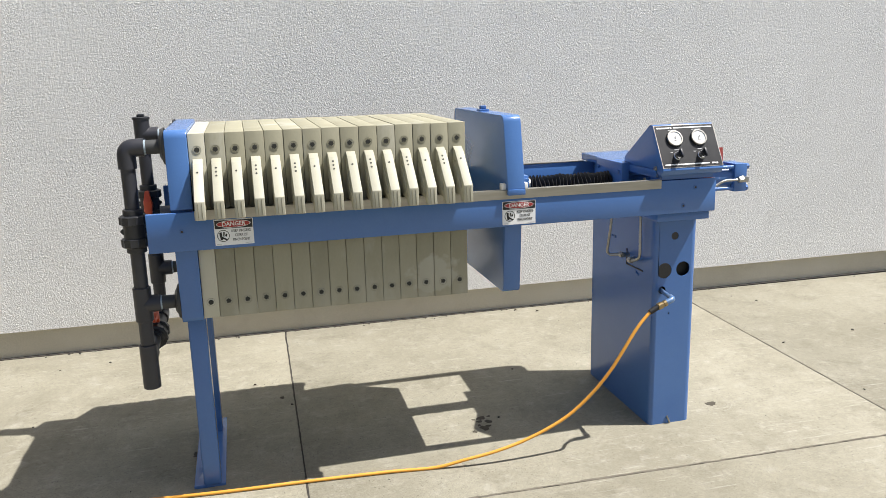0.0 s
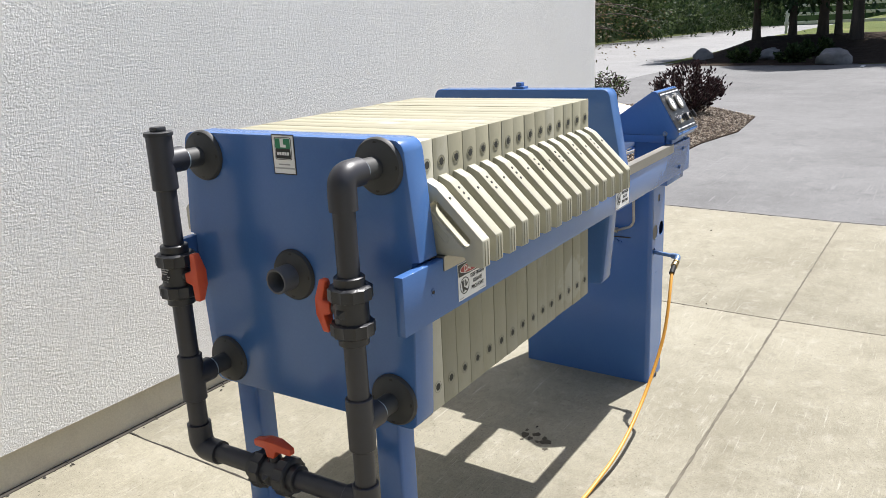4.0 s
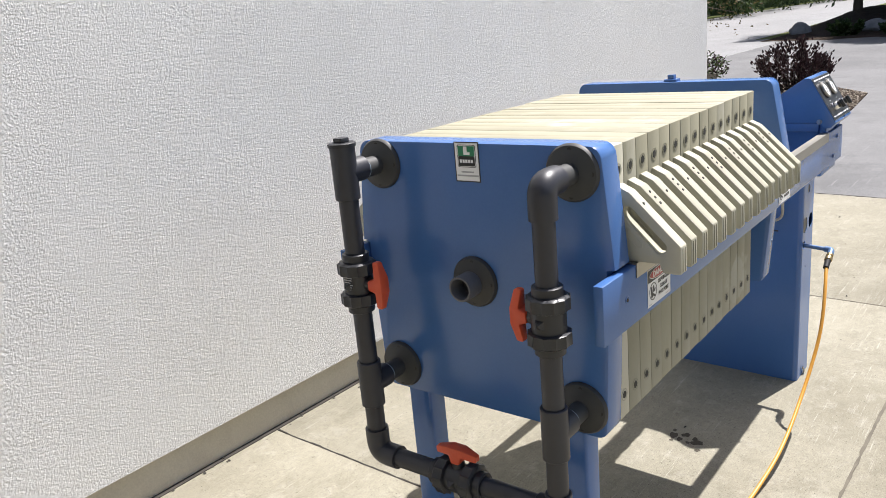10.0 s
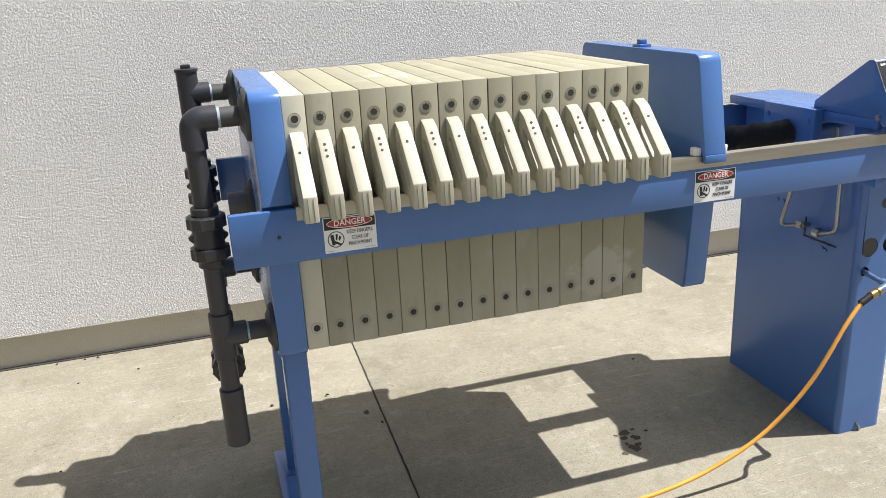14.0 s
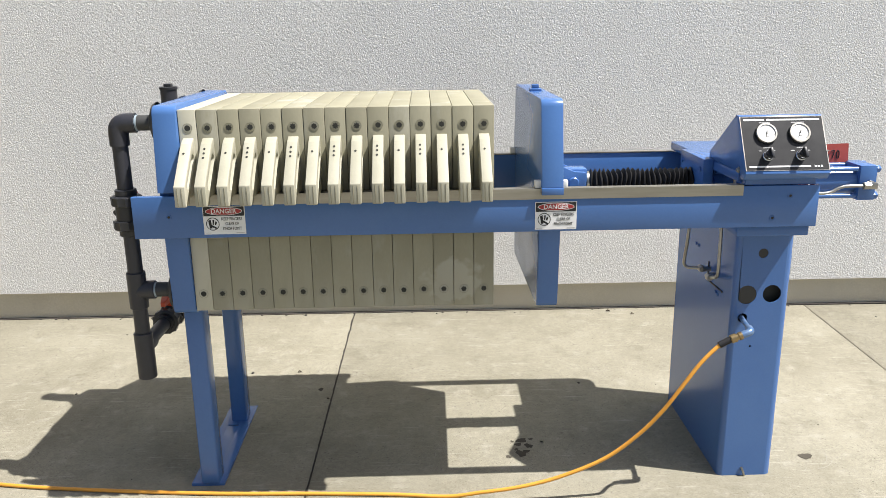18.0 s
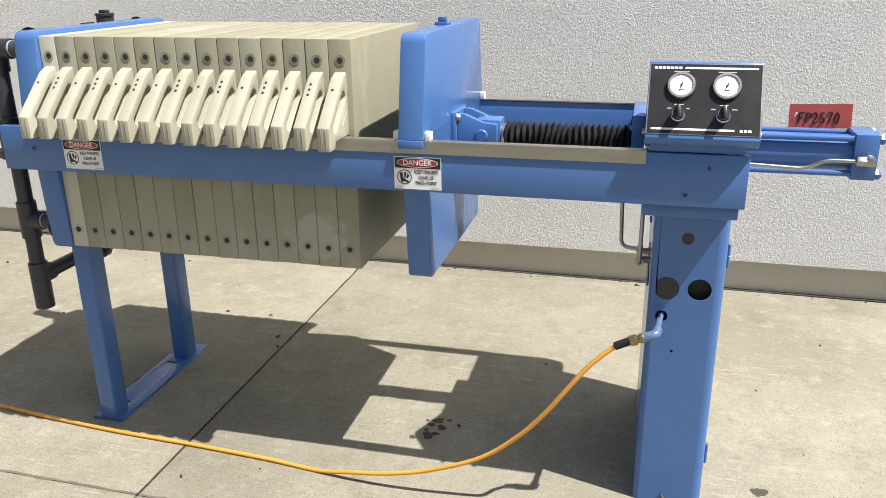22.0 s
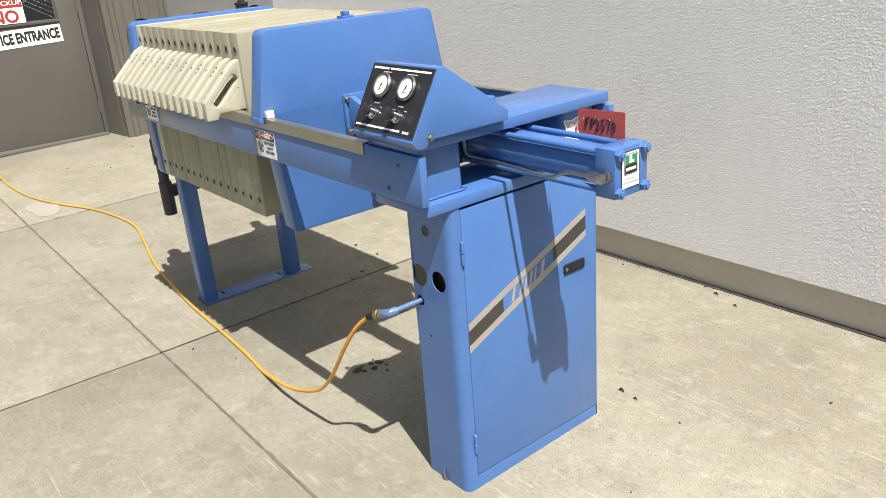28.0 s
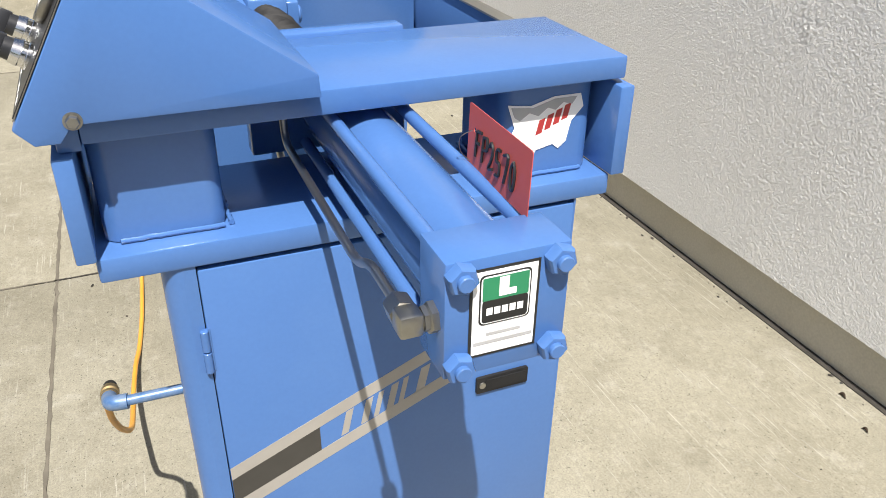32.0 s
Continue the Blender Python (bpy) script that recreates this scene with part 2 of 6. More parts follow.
residue_and_bounce(PLATE, (0.41, 0.40, 0.335))
ENDPLATE = pm("cream_polypropylene", (0.43, 0.415, 0.32), (0.48, 0.46, 0.37), 6.0, 0.42, 0.55, bump=0.1, bscale=100, bdist=0.0008)
LUGM = pm("cream_lug_polypropylene", (0.355, 0.343, 0.262), (0.41, 0.396, 0.312), 6.0, 0.5, 0.65, spec=0.3, rand=0.05, bump=0.1, bscale=100, bdist=0.0008, fine=0.03)
# near-black for holes: flat discs and bars with the inner shade painted
DARK = pm("recess_shade", (0.02, 0.02, 0.015), (0.03, 0.03, 0.025), 20, 0.7)
PVC = pm("grey_pvc", (0.024, 0.0245, 0.030), (0.034, 0.0345, 0.041), 8, 0.36, 0.5, bump=0.05, bscale=70, bdist=0.0008)
VALVE = pm("black_pvc", (0.018, 0.019, 0.022), (0.024, 0.025, 0.028), 14, 0.3, 0.45, bump=0.05, bscale=120)
FLANGE = pm("charcoal_pvc", (0.036, 0.037, 0.037), (0.047, 0.048, 0.047), 14, 0.5, 0.65)
STUBGREY = pm("pale_grey_pvc", (0.085, 0.087, 0.095), (0.12, 0.122, 0.13), 20, 0.5, 0.65)
GLUE = pm("pale_blue_solvent_ring", (0.22, 0.29, 0.34), (0.40, 0.46, 0.50), 40, 0.4)
RED = pm("orange_red_plastic", (0.55, 0.07, 0.025), (0.62, 0.09, 0.032), 20, 0.35, 0.5, bump=0.05, bscale=150)
STEEL = pm("stainless_steel", (0.30, 0.29, 0.265), (0.44, 0.43, 0.40), 30, 0.28, 0.45, metal=1.0, stretch=(0.1, 1, 1), bump=0.06, bscale=200, bdist=0.0005)
STRIP = pm("worn_steel_strip", (0.30, 0.285, 0.24), (0.44, 0.42, 0.37), 24, 0.32, 0.5, metal=0.9, stretch=(0.08, 1, 1), bump=0.08, bscale=160, bdist=0.0006)
UHMW = pm("white_plastic", (0.74, 0.72, 0.66), (0.8, 0.78, 0.74), 30, 0.5)
RUBBER = pm("black_rubber", (0.010, 0.010, 0.011), (0.016, 0.016, 0.017), 20, 0.55, 0.7, spec=0.3, bump=0.1, bscale=150)
PANEL = pm("black_panel", (0.016, 0.0165, 0.018), (0.024, 0.0245, 0.026), 20, 0.3, 0.42, spec=0.3)
WHITE = pm("white_vinyl", (0.78, 0.78, 0.77), (0.82, 0.82, 0.81), 10, 0.4)
BLACK = pm("black_ink", (0.012, 0.012, 0.012), (0.016, 0.016, 0.016), 10, 0.45)
DRED = pm("sign_red", (0.33, 0.03, 0.03), (0.38, 0.035, 0.03), 12, 0.4)
GREEN = pm("sticker_green", (0.02, 0.19, 0.09), (0.025, 0.22, 0.10), 12, 0.4)
GREYINK = pm("grey_ink", (0.35, 0.35, 0.35), (0.4, 0.4, 0.4), 12, 0.5)
BEIGE = pm("taupe_stripe", (0.285, 0.268, 0.24), (0.325, 0.306, 0.276), 15, 0.4)
BROWN = pm("dark_stripe", (0.035, 0.033, 0.03), (0.045, 0.042, 0.038), 15, 0.4)
TAG = pm("red_tag_card", (0.46, 0.075, 0.055), (0.52, 0.09, 0.068), 10, 0.5)
CHROME = pm("chrome", (0.7, 0.7, 0.7), (0.75, 0.75, 0.75), 30, 0.12, 0.2, metal=1.0)
BRASS = pm("tarnished_brass", (0.30, 0.22, 0.11), (0.36, 0.27, 0.14), 30, 0.35, 0.5, metal=0.9)
HOSE = pm("yellow_hose", (0.60, 0.275, 0.034), (0.68, 0.325, 0.046), 9, 0.35, 0.5, bump=0.05, bscale=90)
ALU = pm("pale_blue_overspray", (0.06, 0.15, 0.33), (0.17, 0.24, 0.36), 60, 0.35, metal=0.3)
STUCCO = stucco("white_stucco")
BASE = pm("foundation_concrete", (0.52, 0.475, 0.375), (0.57, 0.525, 0.425), 3.0, 0.85, 0.95, bump=0.3, bscale=90, bdist=0.002, fine=0.08, spec=0.2,
          c3=(0.44, 0.39, 0.31), c3scale=2.2, c3at=(0.58, 0.8))
CONC = concrete("pad_concrete", (0.206, 0.191, 0.144), (0.262, 0.245, 0.190), (0.150, 0.136, 0.100), (0.355, 0.340, 0.288))
JOINT2 = pm("worn_joint_dirt", (0.085, 0.075, 0.057), (0.15, 0.133, 0.103), 9, 0.95)
JOINT = pm("joint_dirt", (0.022, 0.02, 0.017), (0.055, 0.048, 0.04), 12, 0.95)
ASPH = concrete("weathered_asphalt", (0.132, 0.132, 0.132), (0.17, 0.17, 0.17), (0.095, 0.095, 0.096), (0.20, 0.20, 0.201), 0.35)
ROADM = concrete("pale_road", (0.215, 0.214, 0.213), (0.25, 0.25, 0.25), (0.18, 0.18, 0.18), (0.28, 0.28, 0.28), 0.3)
GRASS = pm("lawn", (0.07, 0.09, 0.028), (0.11, 0.13, 0.042), 0.6, 0.9, bump=0.6, bscale=30, bdist=0.03, fine=0.3, spec=0.1, c3=(0.20, 0.19, 0.08), c3scale=0.25)
MULCH = pm("mulch", (0.026, 0.018, 0.013), (0.055, 0.040, 0.029), 4, 0.95, bump=0.8, bscale=22, bdist=0.03, fine=0.35, spec=0.1)
PAINTW = pm("road_paint", (0.70, 0.70, 0.68), (0.78, 0.78, 0.76), 8, 0.8)
GREYWALL = pm("grey_metal_siding", (0.105, 0.099, 0.084), (0.124, 0.117, 0.099), 2.5, 0.5, 0.65, bump=0.1, bscale=20, bdist=0.003, c3=(0.12, 0.11, 0.09), c3scale=3.0)
GREYDOOR = pm("grey_steel_door", (0.094, 0.089, 0.078), (0.106, 0.100, 0.087), 2.0, 0.5, 0.62, bump=0.08, bscale=14, bdist=0.002, c3=(0.20, 0.19, 0.165), c3scale=2.4, c3at=(0.62, 0.85))
YELLOW = pm("bollard_yellow", (0.80, 0.58, 0.02), (0.86, 0.63, 0.03), 6, 0.45, 0.6)
ROCK = pm("pale_limestone", (0.52, 0.47, 0.37), (0.68, 0.63, 0.53), 3, 0.85, 0.95, bump=0.6, bscale=14, bdist=0.03, c3=(0.42, 0.33, 0.2), c3scale=2.5)
BOULDER = pm("grey_boulder", (0.16, 0.155, 0.15), (0.28, 0.27, 0.26), 2.5, 0.9, bump=0.6, bscale=8, bdist=0.04)
BARK = pm("bark", (0.05, 0.04, 0.03), (0.10, 0.08, 0.065), 5, 0.95, bump=0.8, bscale=18, bdist=0.03, stretch=(1, 1, 0.2))
POT = pm("concrete_planter", (0.17, 0.155, 0.135), (0.22, 0.20, 0.175), 8, 0.9)
CARPAINT = pm("dark_navy_car_paint", (0.010, 0.012, 0.022), (0.012, 0.014, 0.026), 2, 0.28, coat=0.15)
CARPAINT2 = pm("dark_green_grey_car_paint", (0.022, 0.026, 0.026), (0.026, 0.03, 0.03), 2, 0.28, coat=0.15)
GLASSD = pm("tinted_glass", (0.012, 0.014, 0.016), (0.014, 0.016, 0.018), 2, 0.04)
TAIL = pm("tail_lamp_red", (0.35, 0.015, 0.012), (0.4, 0.02, 0.015), 20, 0.15)


def leaf_mat(name, c1, c2, c3):
    m = bpy.data.materials.new(name)
    m.use_nodes = True
    n, L = m.node_tree.nodes, m.node_tree.links.new
    g = n.new("ShaderNodeNewGeometry")
    r = n.new("ShaderNodeValToRGB")
    r.color_ramp.elements[0].color, r.color_ramp.elements[1].color = (*c1, 1), (*c3, 1)
    e = r.color_ramp.elements.new(0.5)
    e.color = (*c2, 1)
    L(g.outputs["Random Per Island"], r.inputs["Fac"])
    b = n["Principled BSDF"]
    b.inputs["Roughness"].default_value = 0.55
    b.inputs["Specular IOR Level"].default_value = 0.25
    L(r.outputs["Color"], b.inputs["Base Color"])
    tr = n.new("ShaderNodeBsdfTranslucent")
    L(r.outputs["Color"], tr.inputs["Color"])
    mx = n.new("ShaderNodeMixShader")
    mx.inputs["Fac"].default_value = 0.3
    L(b.outputs[0], mx.inputs[1])
    L(tr.outputs[0], mx.inputs[2])
    L(mx.outputs[0], n["Material Output"].inputs["Surface"])
    return m


LEAF_GREEN = leaf_mat("green_leaves", (0.07, 0.14, 0.015), (0.14, 0.24, 0.03), (0.24, 0.34, 0.06))
LEAF_WOOD = leaf_mat("woodland_leaves", (0.014, 0.028, 0.008), (0.036, 0.062, 0.018), (0.09, 0.13, 0.045))
LEAF_DARK = leaf_mat("purple_leaves", (0.010, 0.006, 0.007), (0.022, 0.011, 0.013), (0.05, 0.028, 0.028))
LEAF_RUST = leaf_mat("bronze_leaves", (0.06, 0.06, 0.02), (0.10, 0.085, 0.035), (0.18, 0.13, 0.08))
LEAF_PINE = leaf_mat("spruce_needles", (0.012, 0.028, 0.012), (0.025, 0.05, 0.02), (0.045, 0.075, 0.03))
LEAF_PINK = leaf_mat("pink_petals", (0.20, 0.05, 0.14), (0.36, 0.10, 0.24), (0.50, 0.26, 0.38))
PEBBLE = leaf_mat("river_pebbles", (0.12, 0.09, 0.065), (0.26, 0.21, 0.16), (0.46, 0.40, 0.33))


# ---- building helpers ----
def part(name, bm, material, parent=None, label="", smooth=38):
    me = bpy.data.meshes.new(name)
    bmesh.ops.recalc_face_normals(bm, faces=bm.faces)
    bm.to_mesh(me)
    bm.free()
    me.shade_smooth()
    me.set_sharp_from_angle(angle=radians(smooth))
    me.materials.append(material)
    ob = new(name, me)
    if parent is not None:
        ob.parent = parent
        if parent.type == "EMPTY":
            ob.matrix_parent_inverse = Matrix.Translation(-parent.location)
    if label:
        ob["label"] = label
    return ob


def thing(name, base, label, category, group="", kind=""):
    ob = new(name)
    ob.location = base
    ob.empty_display_size = 0.1
    return tagged(ob, label, category, group, kind)


def B():
    return bmesh.new()


def bevel_edges(bm, verts, width, segs=2):
    vs = set(verts)
    es = [e for e in bm.edges if e.verts[0] in vs and e.verts[1] in vs and len(e.link_faces) == 2 and e.calc_face_angle(0) > 0.5]
    bmesh.ops.bevel(bm, geom=es, offset=width, segments=segs, profile=0.5, affect="EDGES")


def box(bm, x0, x1, y0, y1, z0, z1, bev=0.002, segs=2, m=None):
    mat = Matrix.LocRotScale(((x0 + x1) / 2, (y0 + y1) / 2, (z0 + z1) / 2), None, (x1 - x0, y1 - y0, z1 - z0))
    vs = bmesh.ops.create_cube(bm, size=1, matrix=mat)["verts"]
    if m is not None:
        bmesh.ops.transform(bm, matrix=m, verts=vs)
    if bev:
        bevel_edges(bm, vs, bev, segs)
    return bm


def rounded(points, radius, n=5):
    """A closed outline with its corners rounded; radius: one value or one a corner."""
    out, k = [], len(points)
    for i, p in enumerate(points):
        r = radius[i] if isinstance(radius, (list, tuple)) else radius
        p, a, b = Vector(p), Vector(points[i - 1]), Vector(points[(i + 1) % k])
        if r <= 0:
            out.append(tuple(p))
            continue
        ua, ub = (a - p).normalized(), (b - p).normalized()
        ang = ua.angle(ub)
        d = min(r / math.tan(ang / 2), 0.49 * (a - p).length, 0.49 * (b - p).length)
        rr = d * math.tan(ang / 2)
        c = p + (ua + ub).normalized() * (rr / math.sin(ang / 2))
        s, e = p + ua * d - c, p + ub * d - c
        a0 = math.atan2(s.y, s.x)
        da = (math.atan2(e.y, e.x) - a0 + math.pi) % (2 * math.pi) - math.pi
        for q in range(n + 1):
            w = a0 + da * q / n
            out.append((c.x + rr * math.cos(w), c.y + rr * math.sin(w)))
    return out


def prism(bm, outline, lo, hi, axis="x", bev=0.0, holes=()):
    """An outline pushed along an axis. For x the outline is (y, z), for y (x, z), for z (x, y)."""
    def at(u, v, w):
        return {"x": (w, u, v), "y": (u, w, v), "z": (u, v, w)}[axis]
    rings, edges = [], []
    for ring in (outline, *holes):
        vs = [bm.verts.new(at(u, v, lo)) for u, v in ring]
        rings.append(vs)
        edges += [bm.edges.new((vs[i - 1], vs[i])) for i in range(len(vs))]
    if holes:
        faces = [g for g in bmesh.ops.triangle_fill(bm, use_beauty=True, use_dissolve=False, edges=edges)["geom"] if isinstance(g, bmesh.types.BMFace)]
    else:
        faces = [bm.faces.new(rings[0])]
    ext = bmesh.ops.extrude_face_region(bm, geom=faces)["geom"]
    tops = [g for g in ext if isinstance(g, bmesh.types.BMVert)]
    d = {"x": (hi - lo, 0, 0), "y": (0, hi - lo, 0), "z": (0, 0, hi - lo)}[axis]
    bmesh.ops.translate(bm, vec=d, verts=tops)
    bmesh.ops.recalc_face_normals(bm, faces=bm.faces)
    if bev:
        low = {v for ring in rings for v in ring}
        es = [e for e in bm.edges if (e.verts[0] in low) == (e.verts[1] in low) and len(e.link_faces) == 2 and e.calc_face_angle(0) > 0.7]
        bmesh.ops.bevel(bm, geom=es, offset=bev, segments=2, profile=0.5, affect="EDGES")
    return bm


def circle(cu, cv, r, n=24, start=0.0):
    return [(cu + r * math.cos(start + 2 * math.pi * i / n), cv + r * math.sin(start + 2 * math.pi * i / n)) for i in range(n)]


def lathe(bm, profile, a, d, n=28, caps=True):
    """A profile of (distance along, radius) turned about the line from a in direction d."""
    a, d = Vector(a), Vector(d).normalized()
    u = d.orthogonal().normalized()
    w = d.cross(u)
    rings = []
    for s, r in profile:
        rings.append([bm.verts.new(a + d * s + (u * math.cos(2 * math.pi * i / n) + w * math.sin(2 * math.pi * i / n)) * r) for i in range(n)])
    for p, q in zip(rings, rings[1:]):
        for i in range(n):
            bm.faces.new((p[i - 1], p[i], q[i], q[i - 1]))
    if caps:
        bm.faces.new(rings[0])
        bm.faces.new(rings[-1])
    return bm


def rod(bm, a, b, r, n=16, bev=0.0):
    a, b = Vector(a), Vector(b)
    length = (b - a).length
    prof = [(0, r), (length, r)] if not bev else [(0, r - bev), (bev, r), (length - bev, r), (length, r - bev)]
    return lathe(bm, prof, a, b - a, n)


def smooth_path(pts, per=8):
    pts = [Vector(p) for p in pts]
    out = []
    for i in range(len(pts) - 1):
        p0, p1, p2, p3 = pts[max(i - 1, 0)], pts[i], pts[i + 1], pts[min(i + 2, len(pts) - 1)]
        for q in range(per):
            t = q / per
            out.append(0.5 * ((2 * p1) + (p2 - p0) * t + (2 * p0 - 5 * p1 + 4 * p2 - p3) * t * t + (3 * p1 - p0 - 3 * p2 + p3) * t ** 3))
    out.append(pts[-1])
    return out


def corner_path(pts, r, n=6):
    """A path of straight runs with its corners rounded."""
    pts = [Vector(p) for p in pts]
    out = [pts[0]]
    for a, p, b in zip(pts, pts[1:], pts[2:]):
        ua, ub = (a - p).normalized(), (b - p).normalized()
        d = min(r, 0.49 * (a - p).length, 0.49 * (b - p).length)
        s, e = p + ua * d, p + ub * d
        for q in range(n + 1):
            t = q / n
            out.append(s * (1 - t) ** 2 + p * 2 * t * (1 - t) + e * t * t)
    out.append(pts[-1])
    return out


def sweep(bm, pts, r, n=14, caps=True):
    pts = [Vector(p) for p in pts]
    u, rings = None, []
    for i, p in enumerate(pts):
        d = (pts[min(i + 1, len(pts) - 1)] - pts[max(i - 1, 0)]).normalized()
        u = d.orthogonal().normalized() if u is None else (u - d * u.dot(d)).normalized()
        w = d.cross(u)
        rr = r(i / (len(pts) - 1)) if callable(r) else r
        rings.append([bm.verts.new(p + (u * math.cos(2 * math.pi * k / n) + w * math.sin(2 * math.pi * k / n)) * rr) for k in range(n)])
    for p, q in zip(rings, rings[1:]):
        for k in range(n):
            bm.faces.new((p[k - 1], p[k], q[k], q[k - 1]))
    if caps:
        bm.faces.new(rings[0])
        bm.faces.new(rings[-1])
    return bm


def hexnut(bm, a, d, r, h):
    a, d = Vector(a), Vector(d).normalized()
    lathe(bm, [(0, r), (h * 0.8, r), (h, r * 0.86)], a, d, 6)
    return bm


def lettering(name, text, m, size, material, parent, width=None, depth=0.0006, align="CENTER", bold=0.0):
    """Words as a mesh; m places a text that reads along x, up along y, facing z."""
    cu = bpy.data.curves.new(name, "FONT")
    cu.body, cu.size, cu.align_x, cu.align_y, cu.extrude, cu.offset = text, size, align, "CENTER", depth, bold
    cu.resolution_u = 3
    ob = new(name + "_src", cu)
    bpy.context.view_layer.update()
    me = bpy.data.meshes.new_from_object(ob.evaluated_get(bpy.context.evaluated_depsgraph_get()))
    bpy.data.objects.remove(ob)
    bpy.data.curves.remove(cu)
    me.name = name
    if width:
        xs = [v.co.x for v in me.vertices]
        k = width / (max(xs) - min(xs))
        me.transform(Matrix.Diagonal((k, 1, 1, 1)))
    me.transform(m)
    me.materials.clear()
    me.materials.append(material)
    o = new(name, me)
    o.parent = parent
    if parent.type == "EMPTY":
        o.matrix_parent_inverse = Matrix.Translation(-parent.location)
    return o


def sheet(bm, m, u0, u1, v0, v1, t=0.0006, lift=0.0, r=0.0):
    """A thin plate in the plane of m (u along x, v along y, facing z), lifted by lift."""
    out = rounded([(u0, v0), (u1, v0), (u1, v1), (u0, v1)], r) if r else [(u0, v0), (u1, v0), (u1, v1), (u0, v1)]
    tmp = B()
    prism(tmp, out, lift, lift + t, "z")
    me = bpy.data.meshes.new("tmp")
    tmp.to_mesh(me)
    tmp.free()
    me.transform(m)
    bm.from_mesh(me)
    bpy.data.meshes.remove(me)
    return bm


def outline_sheet(bm, m, pts, t=0.0006, lift=0.0):
    tmp = B()
    prism(tmp, pts, lift, lift + t, "z")
    me = bpy.data.meshes.new("tmp")
    tmp.to_mesh(me)
    tmp.free()
    me.transform(m)
    bm.from_mesh(me)
    bpy.data.meshes.remove(me)
    return bm


def plane_m(origin, u, v):
    u, v = Vector(u).normalized(), Vector(v).normalized()
    w = u.cross(v)
    return Matrix.Translation(origin) @ Matrix((u, v, w)).transposed().to_4x4()


# ---- the setting: pad, walls, lot ----
ENV = Matrix.Translation((0.460, 2.634, 0)) @ pose(0, 0, 0, 0, 0, -0.95) @ Matrix.Translation((-0.47, -2.61, 0))
WALL = Matrix.Translation((0.47, 4.676, 0)) @ pose(0, 0, 0, 0, 0, -0.4) @ Matrix.Translation((-0.47, -4.656, 0))
WEST = Matrix.Translation((0, 0.03, 0))
SLOPE = 0.018


def env(bm, m=ENV):
    bmesh.ops.transform(bm, matrix=m, verts=bm.verts)
    return bm


def pad_z(y):
    return SLOPE * (y - 2.95) if y > 2.61 else SLOPE * (2.61 - 2.95)


pad = thing("pavement", (0.4, 2.0, 0), "pale weathered concrete pad with dark control joints", "pavement", kind="structure")
GAP = 0.0045
us = [-7.14, -4.6, -2.065, 0.47, 3.015, 5.36]
vs_ = [-5.0, -2.46, 0.075, 2.61, 4.66]
for i in range(5):
    for j in range(4):
        bm = B()
        u0, u1 = us[i] + GAP / 2, us[i + 1] - GAP / 2
        v0, v1 = vs_[j] + GAP / 2, vs_[j + 1] - GAP / 2
        box(bm, u0, u1, v0, v1, -0.12, 0.0, 0.004, 2)
        for v in bm.verts:
            v.co.z += SLOPE * (v.co.y - 2.95) if j == 3 else SLOPE * (2.61 - 2.95)
        part("slab", env(bm), CONC, pad)
bm = B()
box(bm, us[0], us[-1] + 0.0, vs_[0], vs_[3], -0.13, SLOPE * (2.61 - 2.95) - 0.005, 0)
part("joint_filler", env(bm), JOINT2, pad, "brown dirt filling the joints")
bm = B()
box(bm, us[0], us[-1], vs_[3], vs_[4], -0.13, -0.006, 0)
for v in bm.verts:
    if v.co.z > -0.1:
        v.co.z += SLOPE * (v.co.y - 2.95)
part("joint_filler", env(bm), JOINT2, pad, "brown dirt filling the joints")
bm = box(B(), us[3] - 0.004, us[3] + 0.004, vs_[3] + 0.003, vs_[4], -0.05, -0.0025, 0)
for v in bm.verts:
    v.co.z += SLOPE * (v.co.y - 2.95)
part("joint_filler", env(bm), JOINT, pad, "dark dirt filling the open joint under the press")


def joint_line(u0, v0, u1, v1, half, material, seed, label):
    """Dirt along a joint, of uneven width, lying in the plane of the pad."""
    rng = random.Random(seed)
    length = math.hypot(u1 - u0, v1 - v0)
    n = max(8, int(length / 0.03))
    du, dv = (u1 - u0) / length, (v1 - v0) / length
    bm = B()
    sides = []
    for k in range(n + 1):
        u, v = u0 + (u1 - u0) * k / n, v0 + (v1 - v0) * k / n
        o, w = rng.gauss(0, half * 0.25) + (0.006 * math.sin(v * 31) * min(1, (v - 4.2) * 2) if seed == 1 and v > 4.2 else 0), half * rng.uniform(0.55, 1.35)
        z = (SLOPE * (v - 2.95) if v > 2.61 else SLOPE * (2.61 - 2.95)) + 0.0012
        sides.append([bm.verts.new((u - dv * (o + s * w), v + du * (o + s * w), z)) for s in (-1, 1)])
    for a, b in zip(sides, sides[1:]):
        bm.faces.new((a[0], b[0], b[1], a[1]))
    part("joint_dirt", env(bm), material, pad, label)


joint_line(us[3], 2.61, us[3], 4.655, 0.0034, JOINT, 1, "black dirt in the open joint")
joint_line(us[3], -2.4, us[3], 2.61, 0.0035, JOINT2, 2, "brown dirt in the joint")
joint_line(us[4], -2.4, us[4], 4.655, 0.0038, JOINT2, 3, "brown dirt in the joint")
joint_line(us[2], -2.4, us[2], 4.655, 0.0035, JOINT2, 4, "brown dirt in the joint")
joint_line(us[1], 2.61, us[5], 2.61, 0.0055, JOINT2, 5, "brown dirt in the joint")
joint_line(us[1], 0.075, us[5], 0.075, 0.0045, JOINT2, 6, "brown dirt in the joint")
joint_line(us[5] + 0.004, -4.8, us[5] + 0.004, 4.7, 0.012, JOINT, 7, "dark edge where the pad meets asphalt")


